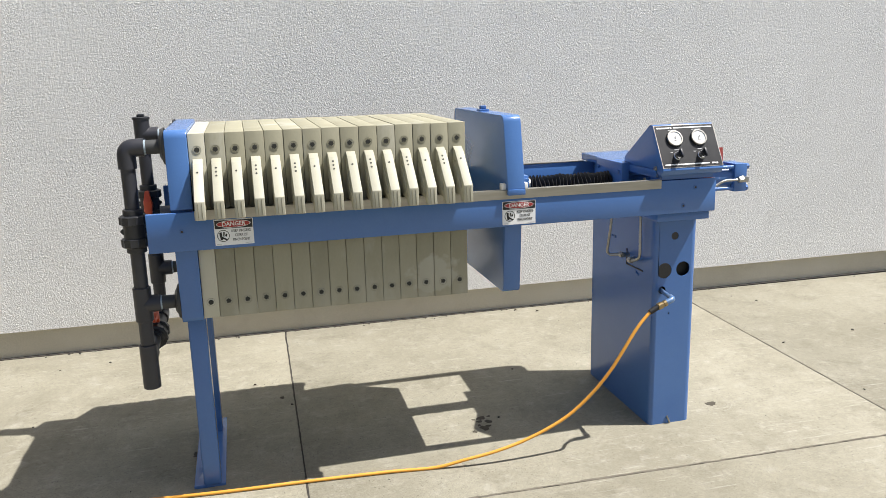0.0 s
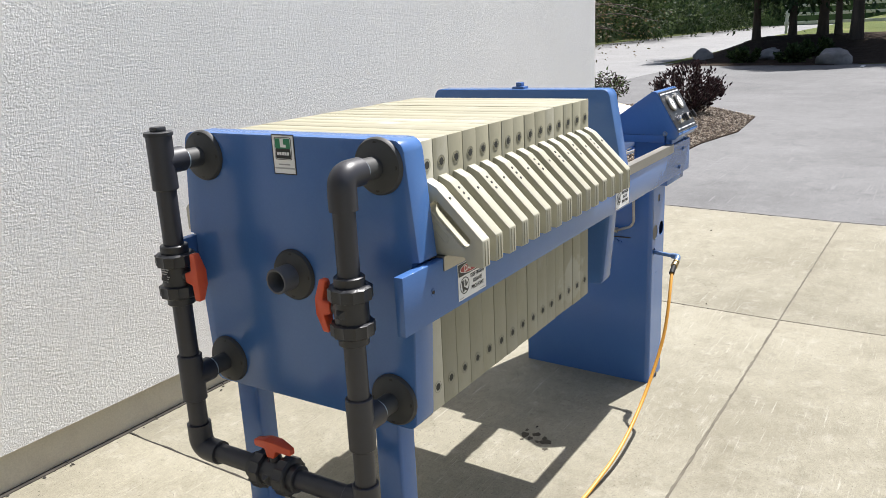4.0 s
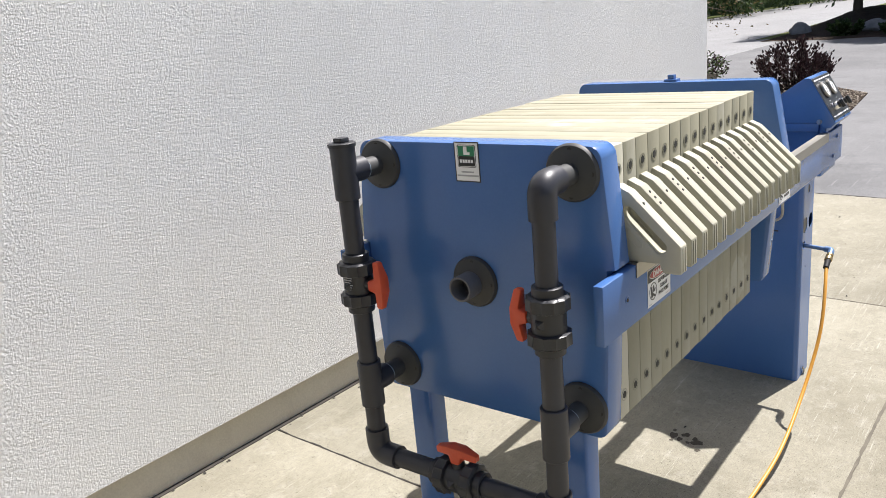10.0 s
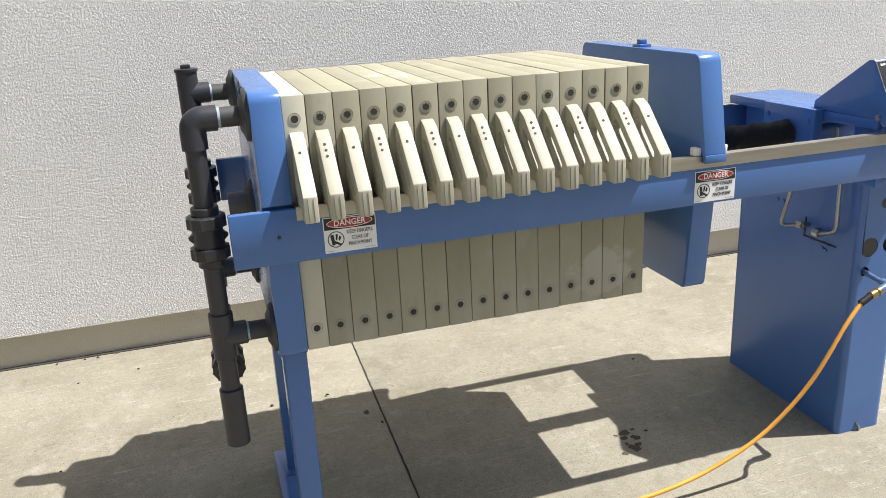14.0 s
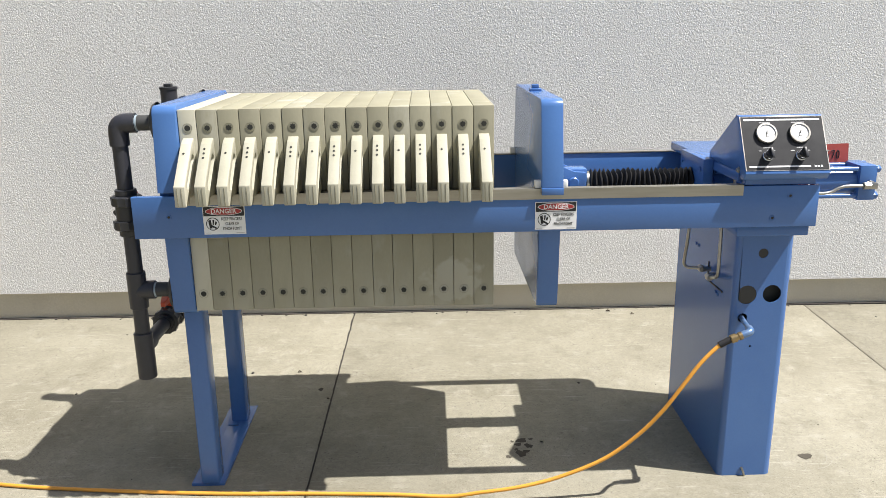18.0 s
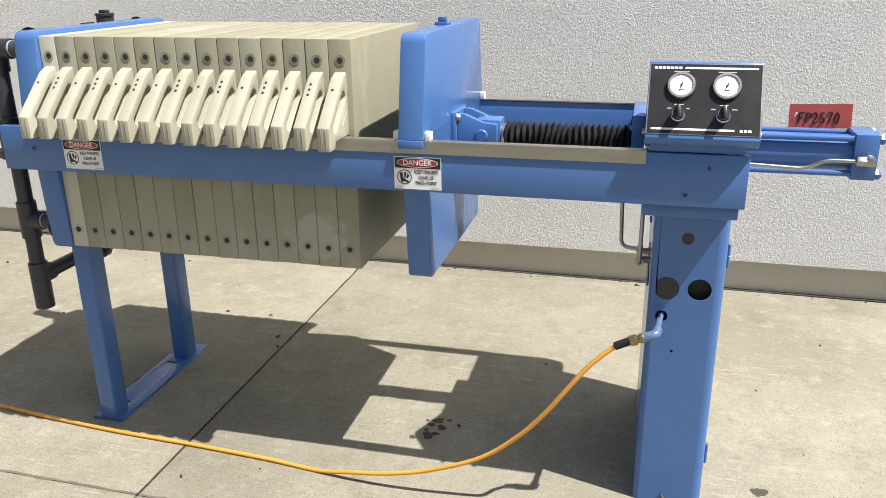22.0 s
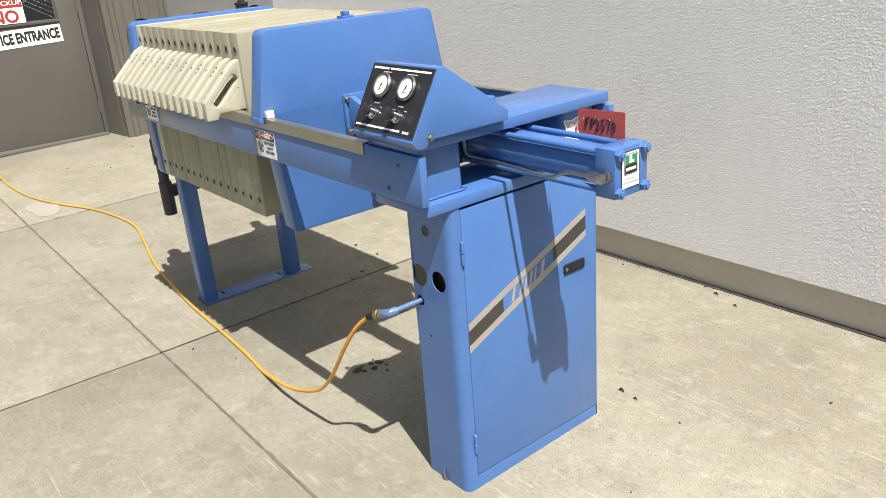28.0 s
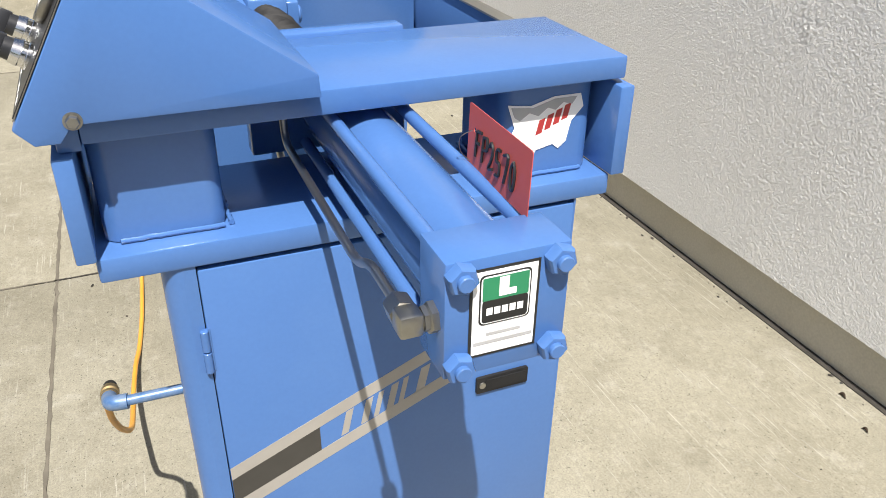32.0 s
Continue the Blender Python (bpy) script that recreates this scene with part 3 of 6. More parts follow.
def lot_z(x, y):
    """Height of the land: flat lot, a planted mound beyond it."""
    front = 30.0 if y < -1.1 else 26.0 if y < 3 else 26.0 + 0.25 * (y - 3)
    rise = min(max((x - front) / 6.0, 0), 1) * min(max((11.2 - y) / 3.0, 0), 1)
    return -0.03 + 0.68 * rise * rise * (3 - 2 * rise) + (0.004 * max(0, x - 31) if y < 11 else 0)


def land(name, x0, x1, y0, y1, nx, ny, lift, material, label, cat, keep=None):
    bm = B()
    grid = [[bm.verts.new((x0 + (x1 - x0) * i / nx, y0 + (y1 - y0) * j / ny, 0)) for j in range(ny + 1)] for i in range(nx + 1)]
    for row in grid:
        for v in row:
            v.co.z = lot_z(v.co.x, v.co.y) + lift
    for i in range(nx):
        for j in range(ny):
            c = (grid[i][j].co + grid[i + 1][j + 1].co) / 2
            if keep is None or keep(c.x, c.y):
                bm.faces.new((grid[i][j], grid[i + 1][j], grid[i + 1][j + 1], grid[i][j + 1]))
    bmesh.ops.delete(bm, geom=[v for v in bm.verts if not v.link_faces], context="VERTS")
    ob = part(name, bm, material, None, "", 80)
    return tagged(ob, label, cat, kind="structure")


bm = B()
ring = [1.0, 40.0, 120.0, 400.0, 2500.0]
ctr = bm.verts.new((20, 0, -0.25))
prev = None
for k, r in enumerate(ring):
    vs = [bm.verts.new((20 + r * math.cos(a * math.pi / 24), r * math.sin(a * math.pi / 24), -0.25)) for a in range(48)]
    for a in range(48):
        bm.faces.new((ctr, vs[a - 1], vs[a]) if prev is None else (prev[a - 1], prev[a], vs[a], vs[a - 1]))
    prev = vs
tagged(part("ground", bm, GRASS, None, "", 80), "green lawn stretching to the horizon", "ground", kind="structure")
land("lawn_bank", 22, 100, -60, 11, 78, 71, 0.0, GRASS, "sunlit green lawn behind the planted mound", "lawn", lambda x, y: x > 22)
land("roadside_lawn", 5, 110, 23.0, 60, 40, 20, 0.0, GRASS, "green roadside lawn before the woods", "lawn")
land("road", -40, 30, -60, 4.4, 70, 64, 0.004, ASPH, "weathered grey asphalt parking lot", "parking lot", lambda x, y: (x < 26.0 or y < -1.1) and (x > 5.0 or y < -4.9 or x < -7.0))
land("road", 5, 36, 4.4, 9.6, 62, 10, 0.004, ASPH, "weathered grey asphalt beside the planting bed", "parking lot", lambda x, y: x < 26.3 + 0.25 * (y - 3))
land("road", 5, 110, 9.6, 23.0, 105, 19, 0.006, ROADM, "pale asphalt drive curving off behind the trees", "road",
     lambda x, y: x < 26.3 + 0.25 * (y - 3) or y > 11.2)
land("planted_bed", 25.6, 34.5, -1.0, 10.4, 36, 40, 0.02, MULCH, "dark shaded mulch bed under conifers", "mulch bed",
     lambda x, y: x > 25.7 + (0.0 if y > 5 else 0.5) + 0.05 * max(0, y - 6) ** 2 and x < 34.4 - 0.3 * max(0, y - 6))

# white stucco wall, standing proud of its foundation
bm = B()
box(bm, -4.72, 5.50, 4.635, 4.93, 0.18, 5.2, 0.012, 2)
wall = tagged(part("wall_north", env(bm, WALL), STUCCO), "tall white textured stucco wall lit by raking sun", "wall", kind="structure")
bm = B()
box(bm, -4.72, 5.47, 4.665, 4.9, -0.2, 0.18, 0.003)
tagged(part("foundation", env(bm, WALL), BASE), "low weathered concrete foundation under the stucco", "foundation", kind="structure")
bm = B()
box(bm, 5.15, 5.50, 4.932, 14.0, 0.18, 5.2, 0.012, 2)
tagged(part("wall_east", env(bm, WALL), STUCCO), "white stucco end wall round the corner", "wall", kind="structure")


def lattice(rs, nx, nz, x, z):
    """Smooth random heights between 0 and 1 at the places x, z (in cells)."""
    g = rs.random_sample((nx + 2, nz + 2)).astype(np.float32)
    i, k = np.floor(x).astype(int), np.floor(z).astype(int)
    fx, fz = (x - i)[:, None], (z - k)[None, :]
    fx, fz = fx * fx * (3 - 2 * fx), fz * fz * (3 - 2 * fz)
    a = g[i][:, k] * (1 - fx) + g[i + 1][:, k] * fx
    b = g[i][:, k + 1] * (1 - fx) + g[i + 1][:, k + 1] * fx
    return a * (1 - fz) + b * fz


def coarse_coat(x0, x1, z0, z1, step):
    """The wall's sprayed coat as real grains, fading out at its edges; one rough patched spot."""
    rs = np.random.RandomState(12)
    xs, zs = np.arange(x0, x1, step), np.arange(z0, z1, step)
    h = np.zeros((len(xs), len(zs)), np.float32)
    for cell, amp in ((0.0074, 1.0), (0.0105, 0.35), (0.026, 0.3)):
        h += amp * lattice(rs, int((x1 - x0) / cell) + 2, int((z1 - z0) / cell) + 2, (xs - x0) / cell, (zs - z0) / cell)
    h = np.clip((h - 0.75) / 0.8, 0, 1.2)
    r = np.hypot((xs[:, None] - 1.462) / 1.0, (zs[None, :] - 0.925) / 1.25)
    spot = np.exp(-(r / 0.034) ** 2)
    h = h * 0.0010 + spot * (h * 0.0040 + 0.0004)
    edge = np.minimum((xs - x0)[:, None], (z1 - zs)[None, :])
    h *= np.clip(edge / 0.20, 0.02, 1)
    nx, nz = h.shape
    co = np.empty((nx, nz, 3), np.float32)
    co[:, :, 0], co[:, :, 1], co[:, :, 2] = xs[:, None], 4.6335 - h, zs[None, :]
    idx = np.arange(nx * nz).reshape(nx, nz)
    quads = np.stack((idx[:-1, :-1], idx[1:, :-1], idx[1:, 1:], idx[:-1, 1:]), -1).reshape(-1, 4)
    me = bpy.data.meshes.new("coarse_coat")
    me.vertices.add(nx * nz)
    me.vertices.foreach_set("co", co.ravel())
    me.loops.add(quads.size)
    me.loops.foreach_set("vertex_index", quads.ravel().astype(np.int32))
    me.polygons.add(len(quads))
    me.polygons.foreach_set("loop_start", np.arange(0, quads.size, 4, dtype=np.int32))
    me.update(calc_edges=True)
    me.validate()
    me.shade_smooth()
    me.transform(WALL)
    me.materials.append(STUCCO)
    ob = new("coarse_coat", me)
    ob.parent = wall
    ob["label"] = "coarse sprayed stucco grain"
    return ob


coarse_coat(-1.95, 5.487, 0.185, 2.15, 0.0035)

# ---- the filter press ----
YC = 3.243                      # middle of the machine
FRONT = Vector((0, -1, 0))


def flip(bm):
    """Mirrors a shape to the far side of the machine."""
    bmesh.ops.scale(bm, vec=(1, -1, 1), verts=bm.verts)
    bmesh.ops.translate(bm, vec=(0, 2 * YC, 0), verts=bm.verts)
    bmesh.ops.reverse_faces(bm, faces=bm.faces)
    return bm


frame_ = thing("filter_press_frame", (1.0, YC, 0), "glossy blue painted steel filter press frame on concrete", "press frame")
half = [(2.912, 0.676), (2.900, 0.94), (2.900, 1.083), (2.880, 1.087), (2.906, 1.352)]
outline = half + [(2 * YC - y, z) for y, z in reversed(half)]
bm = prism(B(), rounded(outline, [0.025, 0, 0, 0, 0.03, 0.03, 0, 0, 0, 0.025]), 0.075, 0.148, "x", 0.003)
head = part("head_plate", bm, BLUE, frame_, "thick blue painted head plate")
for side in (0, 1):
    bm = box(B(), -0.006, 2.146, 2.869, 2.892, 0.944, 1.078, 0.003)
    part("rail", flip(bm) if side else bm, BLUE, frame_)
    bm = B()
    prism(bm, [(2.8655, 1.049), (2.8655, 1.0825), (2.895, 1.0825), (2.895, 1.079), (2.8685, 1.079), (2.8685, 1.049)], 0.152, 1.902, "x")
    part("wear_strip", flip(bm) if side else bm, STRIP, frame_, "worn bare stainless wear strip")
    for x, z in ((0.106, 1.013), (2.054, 1.045), (2.003, 0.974)):
        bm = lathe(B(), [(0, 0.009), (0.001, 0.009), (0.001, 0.0065), (-0.002, 0.006)], (x, 2.8685, z), FRONT, 18)
        s = part("screw", flip(bm) if side else bm, BLUE, frame_)
        bm = lathe(B(), [(0, 0.0045), (0.0018, 0.004)], (x, 2.8685, z), FRONT, 6)
        part("socket", flip(bm) if side else bm, DARK, s)
    bm = box(B(), 0.086, 0.150, 2.972, 3.047, 0.010, 0.678, 0.008, 3)
    part("leg", flip(bm) if side else bm, BLUE, frame_)
slots = [rounded([(0.078, y), (0.123, y), (0.123, y + 0.012), (0.078, y + 0.012)], 0.005, 3) for y in (3.085, 3.40)]
bm = prism(B(), [(0.050, 2.977), (0.166, 2.977), (0.166, 3.58), (0.050, 3.58)], 0.0005, 0.0135, "z", 0.0015, slots)
part("foot_plate", bm, BLUE, frame_)
bm = box(B(), 1.902, 2.135, 2.889, 3.60, 0.909, 0.942, 0.004)
part("bed_plate", bm, BLUE, frame_)
bm = box(B(), 1.896, 2.134, 2.903, 3.607, 1.086, 1.118, 0.003)
part("top_plate", bm, BLUE, frame_)
for side in (0, 1):
    bm = prism(B(), rounded([(1.945, 2.902), (2.100, 2.902), (2.100, 3.05), (1.945, 3.05)], 0.022, 5), 0.944, 1.086, "z")
    col = part("box_column", flip(bm) if side else bm, BLUE, frame_)
    bm = B()
    rng = random.Random(3 + side)
    pts = [(1.955 + 0.145 * i / 30, 3.054 + rng.uniform(-0.001, 0.001), 0.946) for i in range(31)]
    sweep(bm, pts, lambda t: 0.0034 + 0.0003 * math.sin(t * 90), 8)
    pts = [(2.103 + rng.uniform(-0.001, 0.001), 2.92 + 0.125 * i / 24, 0.946) for i in range(25)]
    sweep(bm, pts, lambda t: 0.0034 + 0.0003 * math.sin(t * 70), 8)
    part("weld_bead", flip(bm) if side else bm, BLUE, col)
# cylinder mount between the rails
bm = box(B(), 1.860, 1.8955, 3.12, 3.365, 0.945, 1.124, 0.004)
part("cylinder_mount", bm, BLUE, frame_)
for y in (3.145, 3.34):
    for z in (0.975, 1.085):
        part("bolt", hexnut(B(), (1.8605, y, z), (-1, 0, 0), 0.008, 0.006), BLUE, frame_)


# stickers on the rail and the head
def danger_sign(x0, x1, z0, z1):
    m = plane_m(((x0 + x1) / 2, 2.8685, (z0 + z1) / 2), (1, 0, 0), (0, 0, 1))
    w, h = (x1 - x0) / 2, (z1 - z0) / 2
    ob = part("danger_sticker", sheet(B(), m, -w, w, -h, h, 0.0007), WHITE, frame_, "white danger sticker with red oval and black text")
    part("header", sheet(B(), m, -w + 0.002, w - 0.002, h * 0.30, h - 0.002, 0.0005, 0.0008), BLACK, ob)
    ov = circle(0, 0, 1, 32)
    part("oval_rim", outline_sheet(B(), m, [(u * (w - 0.008), h * 0.64 + v * h * 0.29) for u, v in ov], 0.0004, 0.0014), WHITE, ob)
    part("red_oval", outline_sheet(B(), m, [(u * (w - 0.0098), h * 0.64 + v * h * 0.25) for u, v in ov], 0.0004, 0.0019), DRED, ob)
    lettering("word", "DANGER", m @ Matrix.Translation((0, h * 0.635, 0.0027)), h * 0.46, WHITE, ob, w * 1.2, 0.0003, bold=0.00022)
    for k, line in enumerate(("KEEP FINGERS", "CLEAR OF", "PINCH POINT")):
        wd = {0: 1.05, 1: 0.68, 2: 0.95}[k] * w
        lettering("word", line, m @ Matrix.Translation((w * 0.36, h * (0.08 - 0.34 * k), 0.0011)), h * 0.30, BLACK, ob, wd * 0.94, 0.0003, bold=0.00012)
    bm = B()
    outer, inner = circle(-w * 0.56, -h * 0.26, h * 0.46, 28), circle(-w * 0.56, -h * 0.26, h * 0.41, 28)
    tmp = prism(B(), outer, 0.0008, 0.0012, "z", 0, [inner])
    me = bpy.data.meshes.new("tmp")
    tmp.to_mesh(me)
    tmp.free()
    me.transform(m)
    bm.from_mesh(me)
    c = Vector((-w * 0.56, -h * 0.26))
    for pts in ([(-0.3, 0.25), (-0.12, 0.3), (-0.05, -0.3), (-0.22, -0.32)], [(0.0, 0.3), (0.12, 0.28), (0.06, -0.05), (-0.02, -0.05)],
                [(-0.1, -0.05), (0.3, -0.28), (0.22, -0.36), (-0.12, -0.2)], [(0.2, 0.2), (0.3, 0.1), (0.2, -0.1), (0.12, 0.0)]):
        outline_sheet(bm, m, [(c.x + a * h, c.y + b * h) for a, b in pts], 0.0004, 0.0008)
    part("pictogram", bm, BLACK, ob)
    part("fine_print", sheet(B(), m, -w + 0.004, -w + 0.022, -h + 0.004, -h + 0.0055, 0.0003, 0.0008), GREYINK, ob)
    part("fine_print", sheet(B(), m, w - 0.03, w - 0.004, -h + 0.004, -h + 0.0055, 0.0003, 0.0008), GREYINK, ob)
    return ob


danger_sign(0.212, 0.342, 0.956, 1.046)
danger_sign(1.248, 1.379, 0.951, 1.040)


def maker_sticker(m, w, h, parent, text_bars=True):
    """White maker's sticker with black edge, green field and a pale emblem; the name is a plain bar."""
    ob = part("maker_sticker", sheet(B(), m, -w, w, -h, h, 0.0006), BLACK, parent, "white and green maker's sticker with black border")
    e = 0.0028
    part("ground_sheet", sheet(B(), m, -w + e, w - e, -h + e, h - e, 0.0004, 0.0007), WHITE, ob)
    part("badge", sheet(B(), m, -w * 0.74, w * 0.74, -h * 0.26, h * 0.86, 0.0004, 0.0012, 0.005), BLACK, ob)
    part("badge_rim", sheet(B(), m, -w * 0.70, w * 0.70, -h * 0.23, h * 0.83, 0.0003, 0.0017, 0.005), WHITE, ob)
    part("badge_lower", sheet(B(), m, -w * 0.66, w * 0.66, -h * 0.20, h * 0.30, 0.0003, 0.0021, 0.003), BLACK, ob)
    part("badge_green", sheet(B(), m, -w * 0.66, w * 0.66, h * 0.30, h * 0.80, 0.0003, 0.0021), GREEN, ob)
    part("emblem", outline_sheet(B(), m, [(-w * 0.20, h * 0.78), (-w * 0.20, h * 0.36), (w * 0.30, h * 0.36), (w * 0.30, h * 0.50), (w * 0.08, h * 0.50), (w * 0.08, h * 0.78)], 0.0003, 0.0025), WHITE, ob)
    bm = B()
    for k in range(5):
        u = (-0.54 + 0.222 * k) * w
        sheet(bm, m, u, u + 0.175 * w, -h * 0.03, h * 0.13, 0.0003, 0.0025)
    part("name_bars", bm, WHITE, ob)
    if text_bars:
        part("print_bar", sheet(B(), m, -w * 0.5, w * 0.5, -h * 0.53, -h * 0.46, 0.0003, 0.0012), GREYINK, ob)
        part("print_bar", sheet(B(), m, -w * 0.86, w * 0.86, -h * 0.72, -h * 0.64, 0.0003, 0.0012), GREYINK, ob)
    return ob


maker_sticker(plane_m((0.0745, 3.2435, 1.308), (0, -1, 0), (0, 0, 1)), 0.0350, 0.0470, head)

# map-shaped decal on the far column
m = plane_m((2.1005, 3.503, 1.010), (0, 1, 0), (0, 0, 1)) @ Matrix.Diagonal((1.22, 1.0, 1.0, 1.0))
dec = part("map_decal", outline_sheet(B(), m, [(-0.05, 0.045), (-0.02, 0.04), (0.01, 0.05), (0.045, 0.05), (0.05, 0.03), (0.035, 0.01), (0.03, -0.02), (0.02, -0.03), (0.012, -0.022),
     (-0.01, -0.028), (-0.018, -0.05), (-0.032, -0.03), (-0.05, -0.015), (-0.04, 0.01)], 0.0006, 0.0003), WHITE, frame_, "peeling white map-shaped decal")
bm = B()
for k in range(4):
    outline_sheet(bm, m, [(-0.012 + k * 0.011, -0.005 + k * 0.006), (-0.004 + k * 0.011, -0.002 + k * 0.006), (0.0 + k * 0.011, 0.02 + k * 0.006), (-0.008 + k * 0.011, 0.017 + k * 0.006)], 0.0003, 0.001)
part("logo", bm, DRED, dec)
part("torn_film", outline_sheet(B(), m, [(-0.046, 0.041), (-0.018, 0.037), (0.011, 0.047), (0.040, 0.047), (0.034, 0.036), (0.022, 0.040), (0.012, 0.030), (0.002, 0.035), (-0.010, 0.024), (-0.022, 0.030), (-0.034, 0.020), (-0.041, 0.026)], 0.0003, 0.0014), GREYINK, dec, "dull silvery torn film")

# ---- filter plates ----
GROOVE = pm("darker_olive_line", (0.21, 0.20, 0.14), (0.26, 0.245, 0.175), 20, 0.8)
def star(r, n=8):
    pts = []
    for i in range(n * 2):
        a = math.pi * i / n
        q = r if i % 2 == 0 else r * 0.70
        pts += [(q * math.cos(a), q * math.sin(a))]
    return pts


def filter_plate(x0, x1, holes, body_mat, label):
    """One plate with a pair of lugs to hang on the rails."""
    xc = (x0 + x1) / 2
    ob = thing("filter_plate", (xc, YC, 1.0845), label, "filter plate", "filter plates in the stack")
    bm = box(B(), x0 + 0.0006, x1 - 0.0006, 2.916, 2 * YC - 2.916, 0.687, 1.338, 0.0022, 2)
    part("plate_body", bm, body_mat, ob)
    hx = 0.0165
    out = rounded([(2.917, 1.254), (2.884, 1.238), (2.770, 1.126), (2.770, 1.064), (2.810, 1.064), (2.818, 1.0835), (2.917, 1.0835)],
                  [0.004, 0.012, 0.006, 0.004, 0.004, 0.003, 0.0], 4)
    d = Vector((2.770 - 2.884, 1.126 - 1.238)).normalized()
    nrm = Vector((-d.y, d.x))
    nrm = nrm if nrm.x > 0 else -nrm
    c0 = Vector((2.884, 1.238)) + nrm * 0.0365 + d * 0.016
    c1 = Vector((2.770, 1.126)) + nrm * 0.0365 - d * 0.016
    slot = rounded([tuple(c0 + nrm * 0.0145), tuple(c0 - nrm * 0.0145), tuple(c1 - nrm * 0.0145), tuple(c1 + nrm * 0.0145)], 0.012, 5)
    for side in (0, 1):
        bm = prism(B(), out, xc - hx, xc + hx, "x", 0.0025, [slot])
        lug = part("lug", flip(bm) if side else bm, LUGM if body_mat is PLATE else body_mat, ob)
        for u in (-0.0065, 0.0065):
            seam = box(B(), xc + u - 0.0009, xc + u + 0.0009, 2.7688, 2.7712, 1.068, 1.122, 0.0004)
            part("mould_seam", flip(seam) if side else seam, GROOVE, lug)
        if side == 0:
            zs = (0.037,) if holes == 1 else (0.020, 0.037, 0.054)
            for s in zs:
                p = Vector((2.884, 1.238)) + d * s - nrm * 0.0006
                bm = lathe(B(), [(0, 0.0035), (0.0018, 0.0035)], (xc - 0.002, p.x + nrm.x * 0.001, p.y + nrm.y * 0.001), (0, -nrm.x, -nrm.y), 10)
                part("pin_hole", bm, DARK, lug)
            e = c1 * 0.45 + c0 * 0.55 + nrm * 0.032
            for sx in (-1, 1):
                bm = B()
                pts = [(xc + sx * hx, e.x + d.x * q[0] + nrm.x * q[1], e.y + d.y * q[0] + nrm.y * q[1]) for q in rounded([(-0.03, -0.008), (0.03, -0.008), (0.03, 0.008), (-0.03, 0.008)], 0.0078, 5)]
                sweep(bm, pts + pts[:2], 0.0011, 6, False)
                part("moulded_ring", bm, LUGM if body_mat is PLATE else body_mat, lug)
    for z in (1.282, 0.745):
        bm = lathe(B(), [(0.0, 0.0138), (0.0007, 0.0138), (0.0007, 0.0110)], (xc, 2.916, z), FRONT, 24, True)
        plug = part("port_rim", bm, body_mat, ob)
        part("port_groove", prism(B(), circle(xc, z, 0.0146, 28), 2.9150, 2.9155, "y", 0, [circle(xc, z, 0.0138, 28)]), GROOVE, plug)
        bm = prism(B(), [(xc + u, z + v) for u, v in (star(0.0100) if holes != 1 or body_mat is not ENDPLATE else circle(0, 0, 0.009, 16))], 2.9145, 2.9151, "y")
        part("port_opening", bm, DARK, plug)
    return ob


PITCH = (1.123 - 0.205) / 14
white_plate = filter_plate(0.149, 0.205, 1, ENDPLATE, "cream plastic end plate hanging against the blue head")
one = filter_plate(0.205, 0.205 + PITCH, 3, PLATE, "olive-cream plastic filter plate, lug with three pin holes")
two = filter_plate(0.205 + PITCH, 0.205 + 2 * PITCH, 1, PLATE, "olive-cream plastic filter plate, lug with one pin hole")
rng = random.Random(11)
for k in range(2, 14):
    src, k0 = (one, 0) if k % 2 == 0 else (two, 1)
    copy_thing(src, Matrix.Translation(src.location + Vector(((k - k0) * PITCH, rng.uniform(-0.0012, 0.0012), rng.uniform(-0.0003, 0.0012)))))

# ---- follower ----
fol = thing("follower_plate", (1.297, YC, 1.0825), "blue painted sliding follower plate standing on the rails", "press plate")
half = [(2.918, 0.674), (2.8945, 0.930), (2.8945, 1.084), (2.8535, 1.084), (2.904, 1.355)]
outline = half + [(2 * YC - y, z) for y, z in reversed(half)]
part("plate", prism(B(), rounded(outline, [0.02, 0, 0, 0.004, 0.028, 0.028, 0.004, 0, 0, 0.02]), 1.265, 1.334, "x", 0.004), BLUE, fol)
for side in (0, 1):
    bm = box(B(), 1.2655, 1.3335, 2.850, 2.8645, 1.064, 1.086, 0.002)
    part("plate_lip", flip(bm) if side else bm, BLUE, fol)
    for x0, x1 in ((1.247, 1.266), (1.333, 1.350)):
        bm = box(B(), x0, x1, 2.871, 2.897, 1.083, 1.106, 0.002)
        part("slide_block", flip(bm) if side else bm, UHMW, fol, "white plastic slide block")
part("lifting_lug", box(box(B(), 1.273, 1.313, 3.22, 3.265, 1.353, 1.363, 0.002), 1.281, 1.305, 3.232, 3.254, 1.363, 1.377, 0.002), BLUE, fol)
# clevis and rod
clev = part("clevis_plate", box(B(), 1.333, 1.349, 3.165, 3.32, 0.965, 1.108, 0.003), BLUE, fol)
for y in (3.18, 3.305):
    for z in (0.98, 1.092):
        b_ = part("bolt", hexnut(lathe(B(), [(0, 0.015), (0.002, 0.015)], (1.349, y, z), (1, 0, 0), 20), (1.351, y, z), (1, 0, 0), 0.011, 0.009), STEEL, clev, "bare steel bolt")
for y in (3.178, 3.278):
    bm = B()
    prism(bm, rounded([(1.348, 1.104), (1.372, 1.102), (1.43, 1.078), (1.470, 1.075), (1.470, 1.0), (1.348, 0.985)], 0.006, 3), y, y + 0.022, "y", 0.002)
    part("clevis_ear", bm, BLUE, fol)
